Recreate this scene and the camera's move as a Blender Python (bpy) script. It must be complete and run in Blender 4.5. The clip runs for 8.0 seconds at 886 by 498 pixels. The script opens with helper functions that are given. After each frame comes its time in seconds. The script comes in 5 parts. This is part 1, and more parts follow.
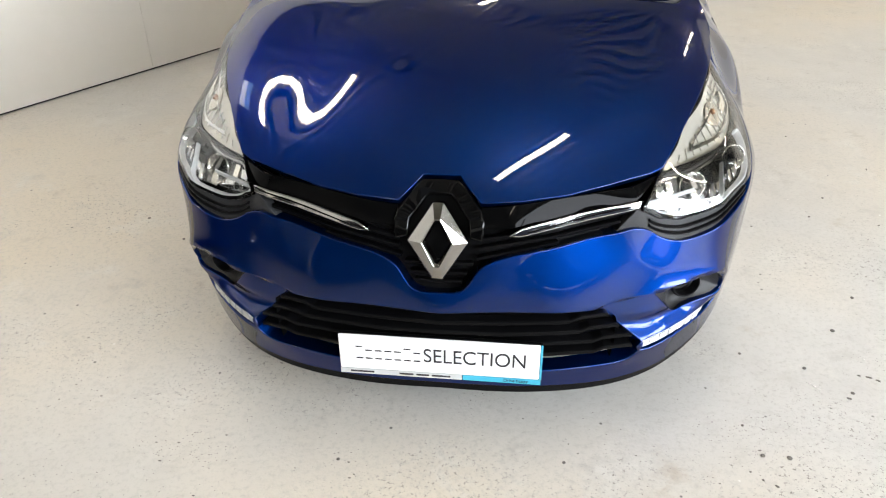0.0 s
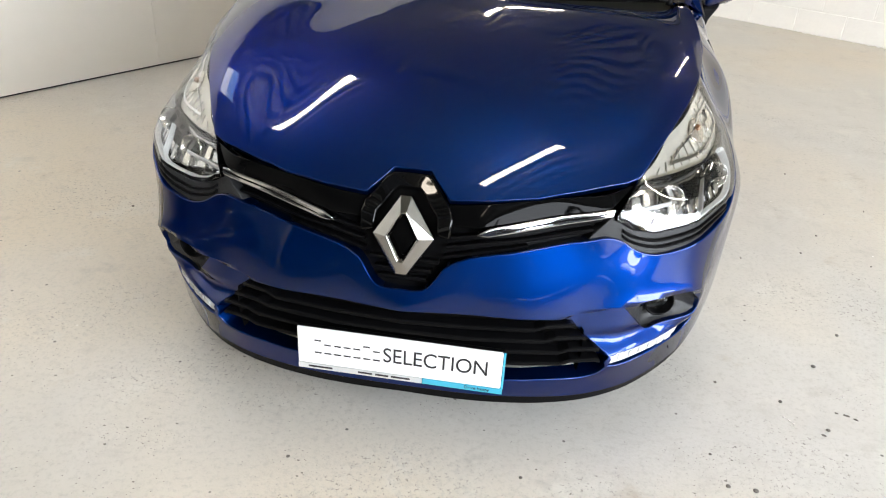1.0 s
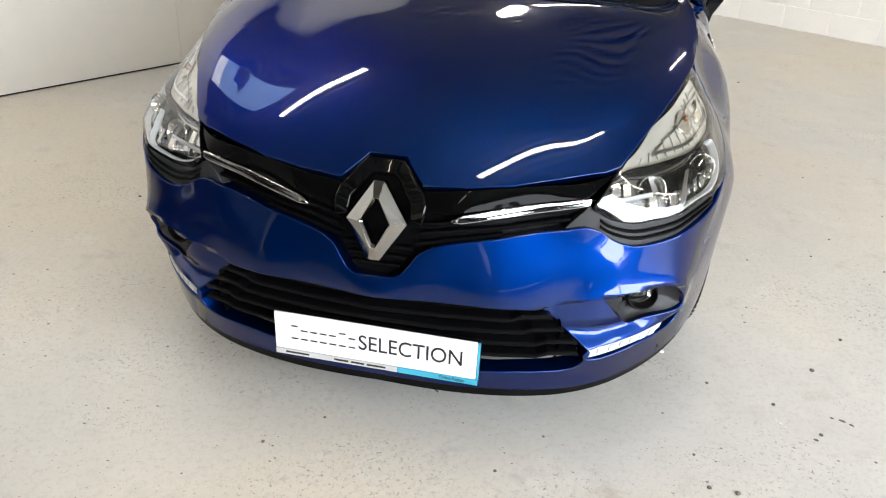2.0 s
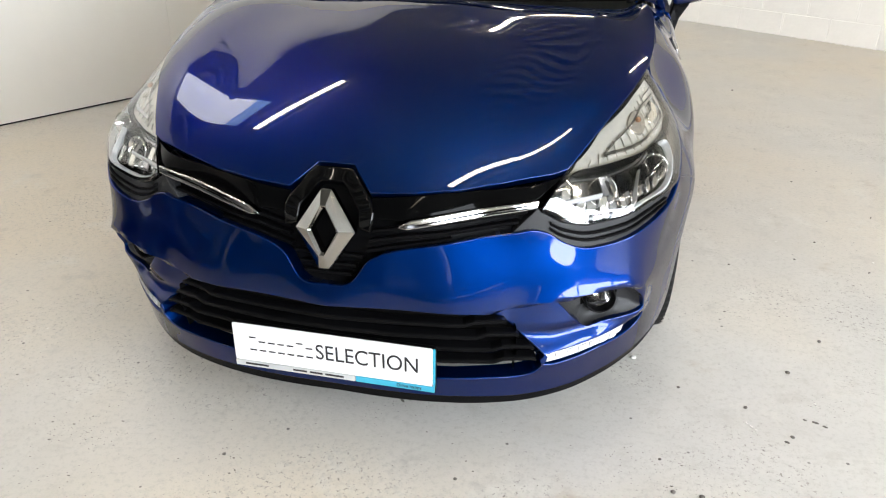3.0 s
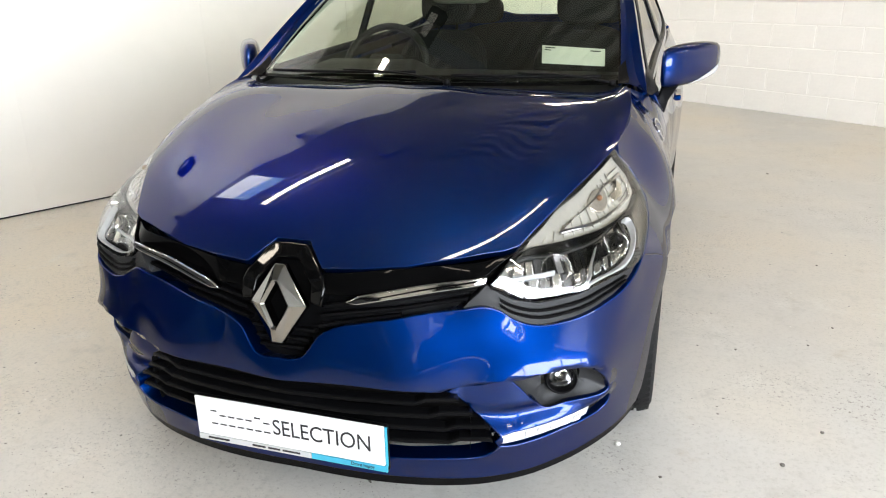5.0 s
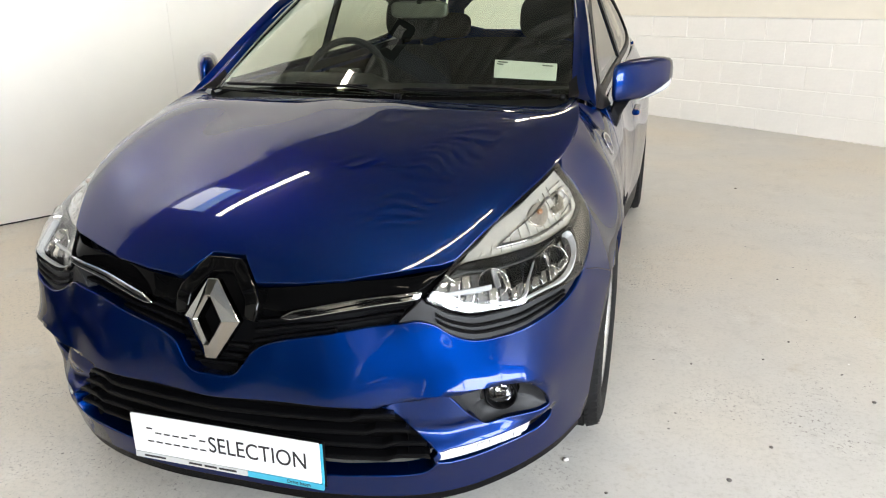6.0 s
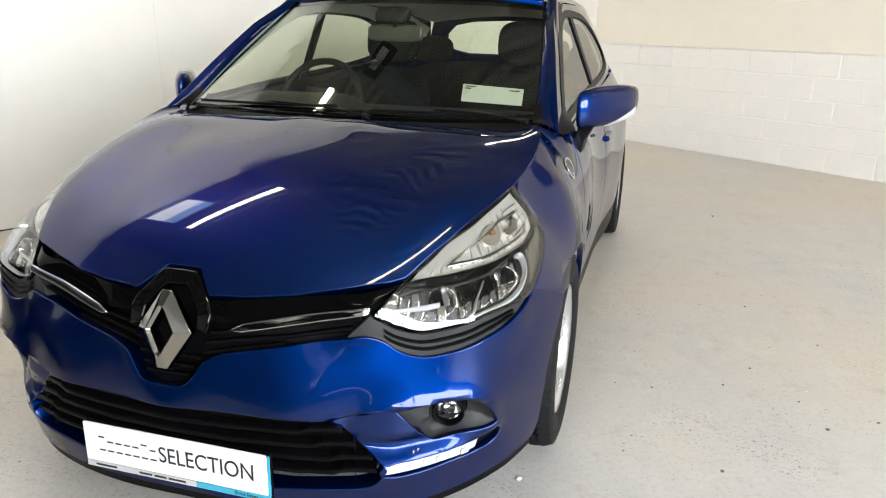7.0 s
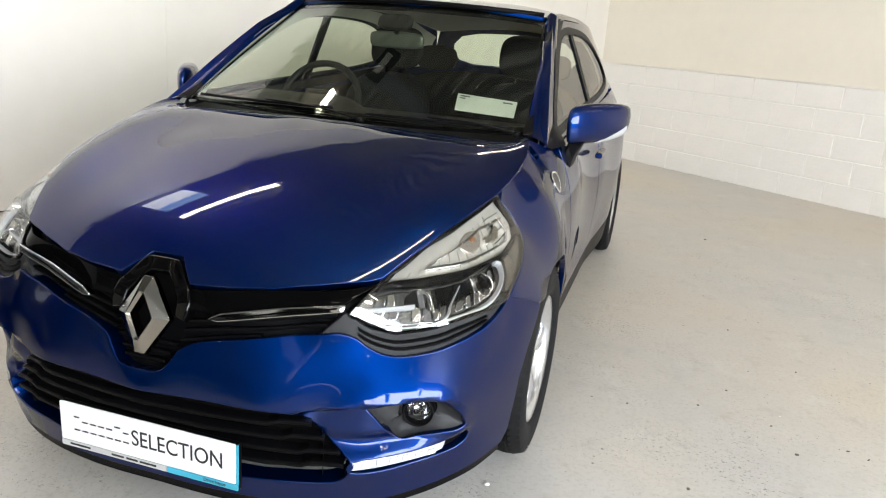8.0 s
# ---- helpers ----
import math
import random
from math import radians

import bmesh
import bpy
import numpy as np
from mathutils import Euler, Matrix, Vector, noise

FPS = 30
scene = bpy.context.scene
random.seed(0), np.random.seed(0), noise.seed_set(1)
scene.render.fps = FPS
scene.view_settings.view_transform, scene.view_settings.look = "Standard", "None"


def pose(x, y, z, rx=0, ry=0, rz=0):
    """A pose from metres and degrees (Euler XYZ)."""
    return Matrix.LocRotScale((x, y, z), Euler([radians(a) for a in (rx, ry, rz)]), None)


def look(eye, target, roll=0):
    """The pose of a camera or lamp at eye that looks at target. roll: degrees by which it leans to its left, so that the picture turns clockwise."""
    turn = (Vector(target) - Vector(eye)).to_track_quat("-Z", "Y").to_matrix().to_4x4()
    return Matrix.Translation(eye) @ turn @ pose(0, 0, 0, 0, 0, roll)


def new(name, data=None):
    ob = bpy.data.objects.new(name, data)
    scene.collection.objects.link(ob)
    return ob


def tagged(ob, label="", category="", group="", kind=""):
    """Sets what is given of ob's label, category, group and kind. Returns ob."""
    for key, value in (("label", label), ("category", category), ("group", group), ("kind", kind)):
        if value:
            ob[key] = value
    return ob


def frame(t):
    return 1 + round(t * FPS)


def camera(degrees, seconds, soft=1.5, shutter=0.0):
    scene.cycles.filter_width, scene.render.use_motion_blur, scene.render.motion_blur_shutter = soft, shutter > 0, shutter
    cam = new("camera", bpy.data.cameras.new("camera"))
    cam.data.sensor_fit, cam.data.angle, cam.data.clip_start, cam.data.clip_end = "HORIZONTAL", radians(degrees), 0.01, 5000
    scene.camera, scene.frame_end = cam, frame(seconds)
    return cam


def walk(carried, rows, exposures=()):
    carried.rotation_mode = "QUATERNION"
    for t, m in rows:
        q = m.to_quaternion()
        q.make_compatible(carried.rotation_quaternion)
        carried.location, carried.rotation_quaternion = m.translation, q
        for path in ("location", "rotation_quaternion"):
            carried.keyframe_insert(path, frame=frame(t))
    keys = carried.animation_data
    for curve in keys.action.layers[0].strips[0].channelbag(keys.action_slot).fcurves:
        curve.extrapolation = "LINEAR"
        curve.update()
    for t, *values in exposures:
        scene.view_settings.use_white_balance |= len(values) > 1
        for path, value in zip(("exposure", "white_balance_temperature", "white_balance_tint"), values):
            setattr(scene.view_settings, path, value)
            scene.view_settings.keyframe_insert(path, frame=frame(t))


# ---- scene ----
cam = camera(61.55, 8.0, soft=1.1)
ROWS = [
    (0.0, 0.1930, -1.4906, 1.4795, 59.329, 0.574, 6.468),
    (0.5, 0.2490, -1.4902, 1.4315, 60.972, -0.757, 7.991),
    (1.0, 0.2895, -1.4711, 1.3932, 61.430, -2.811, 8.992),
    (2.5, 0.5183, -1.4484, 1.3366, 62.376, -1.824, 12.853),
    (3.0, 0.5991, -1.4343, 1.3225, 63.494, -0.540, 12.690),
    (3.5, 0.6979, -1.4112, 1.3100, 65.550, 0.399, 15.463),
    (4.0, 0.7662, -1.3971, 1.3174, 67.398, 0.781, 16.707),
    (5.5, 0.9156, -1.3583, 1.2959, 70.858, 0.914, 17.827),
    (6.0, 0.9723, -1.3309, 1.2953, 71.230, 0.664, 16.703),
    (6.5, 1.0209, -1.3242, 1.2984, 72.038, -0.139, 15.931),
    (7.0, 1.0809, -1.3391, 1.3020, 72.845, -0.845, 16.691),
    (7.5, 1.1154, -1.3490, 1.3036, 73.551, -2.970, 17.300),
    (8.0, 1.1460, -1.3612, 1.3036, 73.509, -4.070, 17.769),
]
walk(cam, [(t, pose(x, y, z, rx, ry, rz)) for t, x, y, z, rx, ry, rz in ROWS], ((0.0, .25), (2.5, .12), (4.0, .22), (6.0, .13), (8.0, -.06)))

# ---- daylight and lamps ----
world = bpy.data.worlds.new("world")
scene.world = world
world.use_nodes = True
sky = world.node_tree.nodes.new("ShaderNodeTexSky")
sky.sky_type, sky.sun_disc, sky.sun_elevation, sky.sun_rotation = "NISHITA", False, radians(42), radians(150)
world.node_tree.links.new(sky.outputs[0], world.node_tree.nodes["Background"].inputs[0])
world.node_tree.nodes["Background"].inputs[1].default_value = 0.15

# the room is turned against the car: BACK runs along the long wall, SIDE across the room
ALONG, ACROSS = Vector((0.467, 0.884, 0)), Vector((0.884, -0.467, 0))
WALL_FOOT = Vector((-2.75, 2.25, 0))
FAR, NEAR, WIDE, HIGH = 6.31, -9.0, 9.5, 3.42


def room(s, d, z=0.0):
    """A place in the room: s along the long white wall, d away from it."""
    return WALL_FOOT + ALONG * s + ACROSS * d + Vector((0, 0, z))


sun = new("sun", bpy.data.lights.new("sun", "SUN"))
sun.data.energy, sun.data.angle, sun.data.color = 3.0, radians(0.5), (1, 0.95, 0.88)
sun.matrix_world = look((0, 0, 10), (6.0, 11.0, 0.0))
DAY = new("door_daylight", bpy.data.lights.new("door_daylight", "AREA"))
DAY.data.shape, DAY.data.size, DAY.data.size_y, DAY.data.energy, DAY.data.color = "RECTANGLE", 7.8, 2.3, 1200.0, (0.90, 0.955, 1.03)
DAY.matrix_world = look(room(-2.3, WIDE + 0.1, 2.0), room(-2.3, 0, 0.6))


# ---- materials ----
def material(name, color, rough=0.5, metal=0.0, coat=0.0, coat_rough=0.03, vary=0.0, scale=6.0, bump=0.0, bump_scale=120.0, spec=0.5):
    """A surface with patchy colour at two scales, uneven gloss and fine relief."""
    m = bpy.data.materials.new(name)
    m.use_nodes = True
    nt, bsdf = m.node_tree, m.node_tree.nodes["Principled BSDF"]
    for key, value in (("Roughness", rough), ("Metallic", metal), ("Coat Weight", coat), ("Coat Roughness", coat_rough), ("Specular IOR Level", spec), ("Base Color", (*color, 1))):
        bsdf.inputs[key].default_value = value
    coord = nt.nodes.new("ShaderNodeTexCoord")

    def noise_of(size, detail=4):
        n = nt.nodes.new("ShaderNodeTexNoise")
        n.inputs["Scale"].default_value, n.inputs["Detail"].default_value = size, detail
        nt.links.new(coord.outputs["Object"], n.inputs["Vector"])
        return n.outputs["Fac"]

    if vary:
        add = nt.nodes.new("ShaderNodeMath")
        add.operation = "MULTIPLY_ADD"
        nt.links.new(noise_of(scale), add.inputs[0])
        add.inputs[1].default_value = 0.65
        half = nt.nodes.new("ShaderNodeMath")
        half.operation = "MULTIPLY"
        half.inputs[1].default_value = 0.35
        nt.links.new(noise_of(scale * 9), half.inputs[0])
        nt.links.new(half.outputs[0], add.inputs[2])
        ramp = nt.nodes.new("ShaderNodeMapRange")
        ramp.inputs[1].default_value, ramp.inputs[2].default_value = 0.3, 0.7
        ramp.inputs[3].default_value, ramp.inputs[4].default_value = 1 - vary, 1 + vary
        nt.links.new(add.outputs[0], ramp.inputs[0])
        mul = nt.nodes.new("ShaderNodeVectorMath")
        mul.operation = "SCALE"
        mul.inputs[0].default_value = color
        nt.links.new(ramp.outputs[0], mul.inputs["Scale"])
        nt.links.new(mul.outputs[0], bsdf.inputs["Base Color"])
        rr = nt.nodes.new("ShaderNodeMapRange")
        rr.inputs[3].default_value, rr.inputs[4].default_value = max(0.0, rough * 0.8), min(1.0, rough * 1.2)
        nt.links.new(add.outputs[0], rr.inputs[0])
        nt.links.new(rr.outputs[0], bsdf.inputs["Roughness"])
    if bump:
        b = nt.nodes.new("ShaderNodeBump")
        b.inputs["Strength"].default_value, b.inputs["Distance"].default_value = bump, 0.002
        nt.links.new(noise_of(bump_scale, 3), b.inputs["Height"])
        nt.links.new(b.outputs[0], bsdf.inputs["Normal"])
    return m


def clear(name, tint=(1, 1, 1), gloss=0.04, rough=0.0):
    """A thin clear pane: it lets light straight through and mirrors more at a glance (gloss: its share head-on)."""
    m = bpy.data.materials.new(name)
    m.use_nodes = True
    nt = m.node_tree
    nt.nodes.remove(nt.nodes["Principled BSDF"])
    thru, shine, mix, facing = (nt.nodes.new(k) for k in ("ShaderNodeBsdfTransparent", "ShaderNodeBsdfGlossy", "ShaderNodeMixShader", "ShaderNodeLayerWeight"))
    thru.inputs[0].default_value = (*tint, 1)
    shine.inputs["Roughness"].default_value = rough
    facing.inputs[0].default_value = 0.5
    power, scale = nt.nodes.new("ShaderNodeMath"), nt.nodes.new("ShaderNodeMath")
    power.operation, scale.operation = "POWER", "MULTIPLY_ADD"
    power.inputs[1].default_value = 5.0
    scale.inputs[1].default_value, scale.inputs[2].default_value = 1.0 - gloss, gloss
    nt.links.new(facing.outputs["Facing"], power.inputs[0])
    nt.links.new(power.outputs[0], scale.inputs[0])
    nt.links.new(scale.outputs[0], mix.inputs[0])
    nt.links.new(thru.outputs[0], mix.inputs[1])
    nt.links.new(shine.outputs[0], mix.inputs[2])
    nt.links.new(mix.outputs[0], nt.nodes["Material Output"].inputs[0])
    return m


def glow(name, color, strength):
    m = material(name, (0.8, 0.8, 0.8), 0.4)
    b = m.node_tree.nodes["Principled BSDF"]
    b.inputs["Emission Color"].default_value, b.inputs["Emission Strength"].default_value = (*color, 1), strength
    return m


def floor_paint():
    """Worn grey floor paint: broad yellowish and bluish patches, scuffs, and small chips down to darker concrete."""
    m = material("floor_paint", (0.57, 0.555, 0.525), 0.42, vary=0.09, scale=0.9, bump=0.4, bump_scale=120)
    nt, bsdf = m.node_tree, m.node_tree.nodes["Principled BSDF"]
    coord = nt.nodes.new("ShaderNodeTexCoord")
    was = bsdf.inputs["Base Color"].links[0].from_socket

    def tex(kind, **inputs):
        n = nt.nodes.new(kind)
        nt.links.new(coord.outputs["Object"], n.inputs["Vector"])
        for k, v in inputs.items():
            n.inputs[k].default_value = v
        return n

    def step(src, lo, hi):
        r = nt.nodes.new("ShaderNodeMapRange")
        r.inputs[1].default_value, r.inputs[2].default_value = lo, hi
        nt.links.new(src, r.inputs[0])
        return r.outputs[0]

    def times(a, b):
        n = nt.nodes.new("ShaderNodeMath")
        n.operation = "MULTIPLY"
        nt.links.new(a, n.inputs[0]), nt.links.new(b, n.inputs[1])
        return n.outputs[0]

    def over(fac, under, color):
        n = nt.nodes.new("ShaderNodeMix")
        n.data_type = "RGBA"
        nt.links.new(fac, n.inputs[0]), nt.links.new(under, n.inputs[6])
        n.inputs[7].default_value = (*color, 1)
        return n.outputs[2]

    def noisy(scale, detail, rough, lo, hi):
        return step(tex("ShaderNodeTexNoise", Scale=scale, Detail=detail, Roughness=rough).outputs["Fac"], lo, hi)

    # broad warm patches, pale scuffs, clusters of small pits, scattered crumbs, larger chips and brown marks
    c = over(noisy(0.45, 3.0, 0.55, 0.42, 0.66), was, (0.63, 0.56, 0.455))
    c = over(noisy(3.1, 6.0, 0.7, 0.56, 0.74), c, (0.64, 0.62, 0.57))
    c = over(times(noisy(2.4, 5.0, 0.7, 0.60, 0.74), noisy(14.0, 5.0, 0.7, 0.44, 0.60)), c, (0.43, 0.37, 0.30))
    c = over(noisy(55.0, 6.0, 0.8, 0.50, 0.80), c, (0.40, 0.385, 0.355))
    c = over(noisy(7.0, 7.0, 0.75, 0.55, 0.80), c, (0.44, 0.42, 0.385))
    clusters = noisy(1.5, 5.0, 0.65, 0.49, 0.64)
    pits = times(clusters, noisy(75.0, 4.0, 0.75, 0.585, 0.620))
    chips = times(clusters, noisy(30.0, 5.0, 0.8, 0.630, 0.655))
    crumbs = times(step(tex("ShaderNodeTexVoronoi", Scale=13.0, Randomness=1.0).outputs["Distance"], 0.075, 0.045), noisy(9.0, 2.0, 0.5, 0.52, 0.56))
    c = over(times(noisy(0.9, 3.0, 0.6, 0.35, 0.6), noisy(150.0, 2.0, 0.6, 0.65, 0.72)), c, (0.36, 0.335, 0.30))
    c = over(pits, c, (0.19, 0.17, 0.15))
    c = over(chips, c, (0.17, 0.155, 0.14))
    c = over(crumbs, c, (0.13, 0.12, 0.11))
    white = times(step(tex("ShaderNodeTexVoronoi", Scale=8.3, Randomness=1.0).outputs["Distance"], 0.05, 0.03), noisy(4.3, 2.0, 0.5, 0.55, 0.58))
    c = over(white, c, (0.82, 0.81, 0.78))
    nt.links.new(c, bsdf.inputs["Base Color"])
    return m


PAINT = material("blue_paint", (0.0001, 0.0185, 0.130), 0.44, metal=1.0, coat=1.0, coat_rough=0.0, spec=0.5)
PAINT.node_tree.nodes["Principled BSDF"].inputs["Specular Tint"].default_value = (0.0, 0.022, 0.16, 1)
PAINT.node_tree.nodes["Principled BSDF"].inputs["Coat IOR"].default_value = 1.41
GLOSS_BLACK = material("gloss_black", (0.0015, 0.0015, 0.0016), 0.03, spec=0.05)
PIANO_BLACK = material("piano_black", (0.0015, 0.0015, 0.0016), 0.02, spec=0.22)
BLACK = material("black_plastic", (0.003, 0.003, 0.0034), 0.40, spec=0.08, vary=0.15, scale=20, bump=0.2, bump_scale=900)
GREY_BLACK = material("charcoal_plastic", (0.026, 0.0265, 0.028), 0.45, spec=0.3, vary=0.1, scale=20, bump=0.3, bump_scale=900)
CHROME = material("chrome", (0.56, 0.56, 0.57), 0.08, metal=1.0, vary=0.03, scale=30)
EMBLEM_METAL = material("satin_chrome", (0.31, 0.30, 0.285), 0.09, metal=1.0, vary=0.04, scale=30)
SATIN = material("satin_reflector", (0.72, 0.70, 0.66), 0.22, metal=1.0, vary=0.06, scale=30)
PALE_LAMP = material("pale_lamp_plastic", (0.56, 0.545, 0.50), 0.24, metal=0.45, vary=0.06, scale=25)
SMOKE = material("smoked_lamp_plastic", (0.20, 0.20, 0.205), 0.25, metal=0.6, vary=0.1, scale=25)
LED_WHITE = material("white_light_guide", (0.50, 0.52, 0.54), 0.22, coat=0.4, vary=0.10, scale=60)
BULB_BOX = material("bulb_box_grey", (0.50, 0.46, 0.40), 0.22, metal=0.7, vary=0.25, scale=90)
# chrome with shade put into its colour, for the deep lamp bowls and fins
SHADED_CHROME = material("shaded_reflector", (0.42, 0.42, 0.43), 0.14, metal=1.0, vary=0.1, scale=40)
MIRROR_SHELL = material("mirror_shell", (0.06, 0.062, 0.055), 0.3, vary=0.05)
DARK_PAINT = material("dark_grey_paint", (0.010, 0.011, 0.013), 0.3, coat=0.6, coat_rough=0.02)
DARK_BLUE_PAINT = material("dark_blue_paint", (0.006, 0.012, 0.05), 0.3, coat=0.6, coat_rough=0.02)
LAMP_BROWN = material("brown_tinted_lamp_plastic", (0.055, 0.048, 0.038), 0.25, metal=0.3, vary=0.1, scale=30)
AMBER = material("amber_bulb", (0.20, 0.09, 0.04), 0.2, coat=1.0)
RUBBER = material("tyre_rubber", (0.008, 0.008, 0.0085), 0.72, spec=0.2, vary=0.25, scale=18, bump=0.4, bump_scale=500)
ALLOY = material("silver_alloy", (0.66, 0.67, 0.69), 0.24, metal=0.9, vary=0.05, scale=12)
WHITE_PLATE = material("white_plate", (0.86, 0.87, 0.88), 0.3, vary=0.02, scale=8)
GREY_STRIP = material("grey_strip", (0.55, 0.56, 0.57), 0.35, vary=0.02)
CYAN = material("cyan_strip", (0.05, 0.42, 0.60), 0.35, vary=0.03)
INK = material("black_ink", (0.015, 0.015, 0.018), 0.5)
TRIM_DARK = material("cabin_dark_trim", (0.008, 0.008, 0.0085), 0.6, spec=0.2, vary=0.15, scale=14)
CLOTH = material("seat_cloth", (0.008, 0.008, 0.0085), 0.9, spec=0.1, vary=0.2, scale=40)
LINER = material("pale_headliner", (0.62, 0.61, 0.57), 0.9, vary=0.04, scale=20)
PAPER = material("pale_paper", (0.53, 0.525, 0.53), 0.5, vary=0.02)
GLASS = clear("windscreen_glass", (0.80, 0.87, 0.74), 0.105)
SIDE_GLASS = clear("side_glass", (0.90, 0.95, 0.88), 0.05)
LAMP_GLASS = clear("lamp_cover", (0.97, 0.97, 0.96), 0.085)
FLOOR = floor_paint()
PANEL = material("white_wall_panel", (0.78, 0.76, 0.71), 0.38, vary=0.03, scale=0.8, bump=0.06, bump_scale=30)
PLASTER = material("cream_plaster", (0.82, 0.775, 0.68), 0.7, vary=0.03, scale=1.2, bump=0.2, bump_scale=60)
BLOCK = material("painted_block", (0.85, 0.83, 0.79), 0.5, vary=0.035, scale=3, bump=0.9, bump_scale=38)
DECK = material("roof_deck", (0.27, 0.265, 0.23), 0.42, vary=0.1, scale=2, spec=0.6)
STEEL = material("grey_steel", (0.16, 0.17, 0.19), 0.5, vary=0.1, scale=3)
ASPHALT = material("asphalt", (0.16, 0.16, 0.165), 0.9, vary=0.2, scale=2, bump=0.4, bump_scale=80)
# near-black that stands for the shade in an open gap
GAP_SHADE = material("gap_shade", (0.02, 0.02, 0.02), 0.9)
ROOF_LIGHT = glow("white_roof_light", (0.93, 0.96, 1.0), 6.0)
ROOF_SKY = glow("blue_roof_light", (0.30, 0.55, 1.0), 4.0)
TUBE = glow("lamp_tube", (1.0, 0.88, 0.73), 42.0)


# ---- shaping helpers ----
class Sheet:
    """A smooth thin-plate surface through a few control places: height over a plane of two coordinates."""
    def __init__(self, pts, chart, mirror=False, smooth=1e-5):
        pts = [tuple(p) for p in pts] + ([(-p[0], p[1], p[2]) for p in pts if abs(p[0]) > 1e-6] if mirror else [])
        self.chart, self.relief = chart, None
        uvh = np.array([self.to_chart(p) for p in pts])
        self.c, h = uvh[:, :2], uvh[:, 2]
        n = len(h)
        k = self.kernel(self.c) + smooth * np.eye(n)
        q = np.hstack([np.ones((n, 1)), self.c])
        a = np.block([[k, q], [q.T, np.zeros((3, 3))]])
        self.w = np.linalg.solve(a, np.concatenate([h, np.zeros(3)]))

    def kernel(self, p):
        d = ((p[:, None] - self.c[None]) ** 2).sum(-1)
        return 0.5 * d * np.log(d + 1e-12)

    def height(self, p):
        p = np.asarray(p, float).reshape(-1, 2)
        h = self.kernel(p) @ self.w[:-3] + self.w[-3] + p @ self.w[-2:]
        return h + self.relief(p) if self.relief else h

    def to_chart(self, p):
        x, y, z = p
        if self.chart == "round":
            return 0.9 * math.atan2(x, 0.9 - y), z, math.hypot(x, 0.9 - y)
        return {"top": (x, y, z), "side": (y, z, x), "front": (x, z, y)}[self.chart]

    def at(self, p):
        p = np.asarray(p, float).reshape(-1, 2)
        h = self.height(p)
        if self.chart == "round":
            a = p[:, 0] / 0.9
            return np.stack([h * np.sin(a), 0.9 - h * np.cos(a), p[:, 1]], 1)
        if self.chart == "top":
            return np.stack([p[:, 0], p[:, 1], h], 1)
        if self.chart == "side":
            return np.stack([h, p[:, 0], p[:, 1]], 1)
        return np.stack([p[:, 0], h, p[:, 1]], 1)

    def normal(self, p):
        p, e = np.asarray(p, float).reshape(-1, 2), 0.002
        du = self.at(p + [e, 0]) - self.at(p - [e, 0])
        dv = self.at(p + [0, e]) - self.at(p - [0, e])
        n = np.cross(du, dv)
        return n / np.linalg.norm(n, axis=1)[:, None]


class Swell(Sheet):
    """A swelling surface over x and y, even-sided: rows of terms in x squared, each in powers of y - 0.5."""
    def __init__(self, rows):
        self.chart, self.relief, self.rows = "top", None, np.array(rows)

    def height(self, p):
        p = np.asarray(p, float).reshape(-1, 2)
        n, m = self.rows.shape
        h = sum(self.rows[i, j] * p[:, 0] ** (2 * i) * (p[:, 1] - 0.5) ** j for i in range(n) for j in range(m))
        return h + self.relief(p) if self.relief else h


def part(name, bm, mat, parent=None, label="", smooth=False):
    """Links a bmesh as one mesh object, under a thing or a part."""
    me = bpy.data.meshes.new(name)
    bm.to_mesh(me)
    bm.free()
    me.materials.append(mat)
    if smooth:
        me.polygons.foreach_set("use_smooth", [True] * len(me.polygons))
    return hang(name, me, parent, label)


def hang(name, me, parent=None, label=""):
    ob = new(name, me)
    if parent:
        ob.parent = parent
    if label:
        tagged(ob, label)
    return ob


def rounded(ob, width, segments=2, angle=40):
    """Softens the hard edges of a mesh."""
    m = ob.modifiers.new("round", "BEVEL")
    m.width, m.segments, m.limit_method, m.angle_limit = width, segments, "ANGLE", radians(angle)
    return ob


def curve_through(pts, per=6, closed=False):
    """A Catmull-Rom line through the given places."""
    p = np.array(pts, float)
    n, out = len(p), []
    for i in range(n if closed else n - 1):
        a, b, c, d = (p[(i + k) % n] if closed else p[min(max(i + k, 0), n - 1)] for k in (-1, 0, 1, 2))
        for t in np.linspace(0, 1, per, endpoint=False):
            out.append(0.5 * (2 * b + (c - a) * t + (2 * a - 5 * b + 4 * c - d) * t * t + (3 * b - a - 3 * c + d) * t ** 3))
    if not closed:
        out.append(p[-1])
    return np.array(out)


def both(half):
    """A closed outline from its right half, given from the lower middle to the upper middle."""
    return list(half) + [(-u, v) for u, v in reversed(half) if abs(u) > 1e-6]


def flip(loop):
    return [(-u, v) for u, v in reversed(loop)]


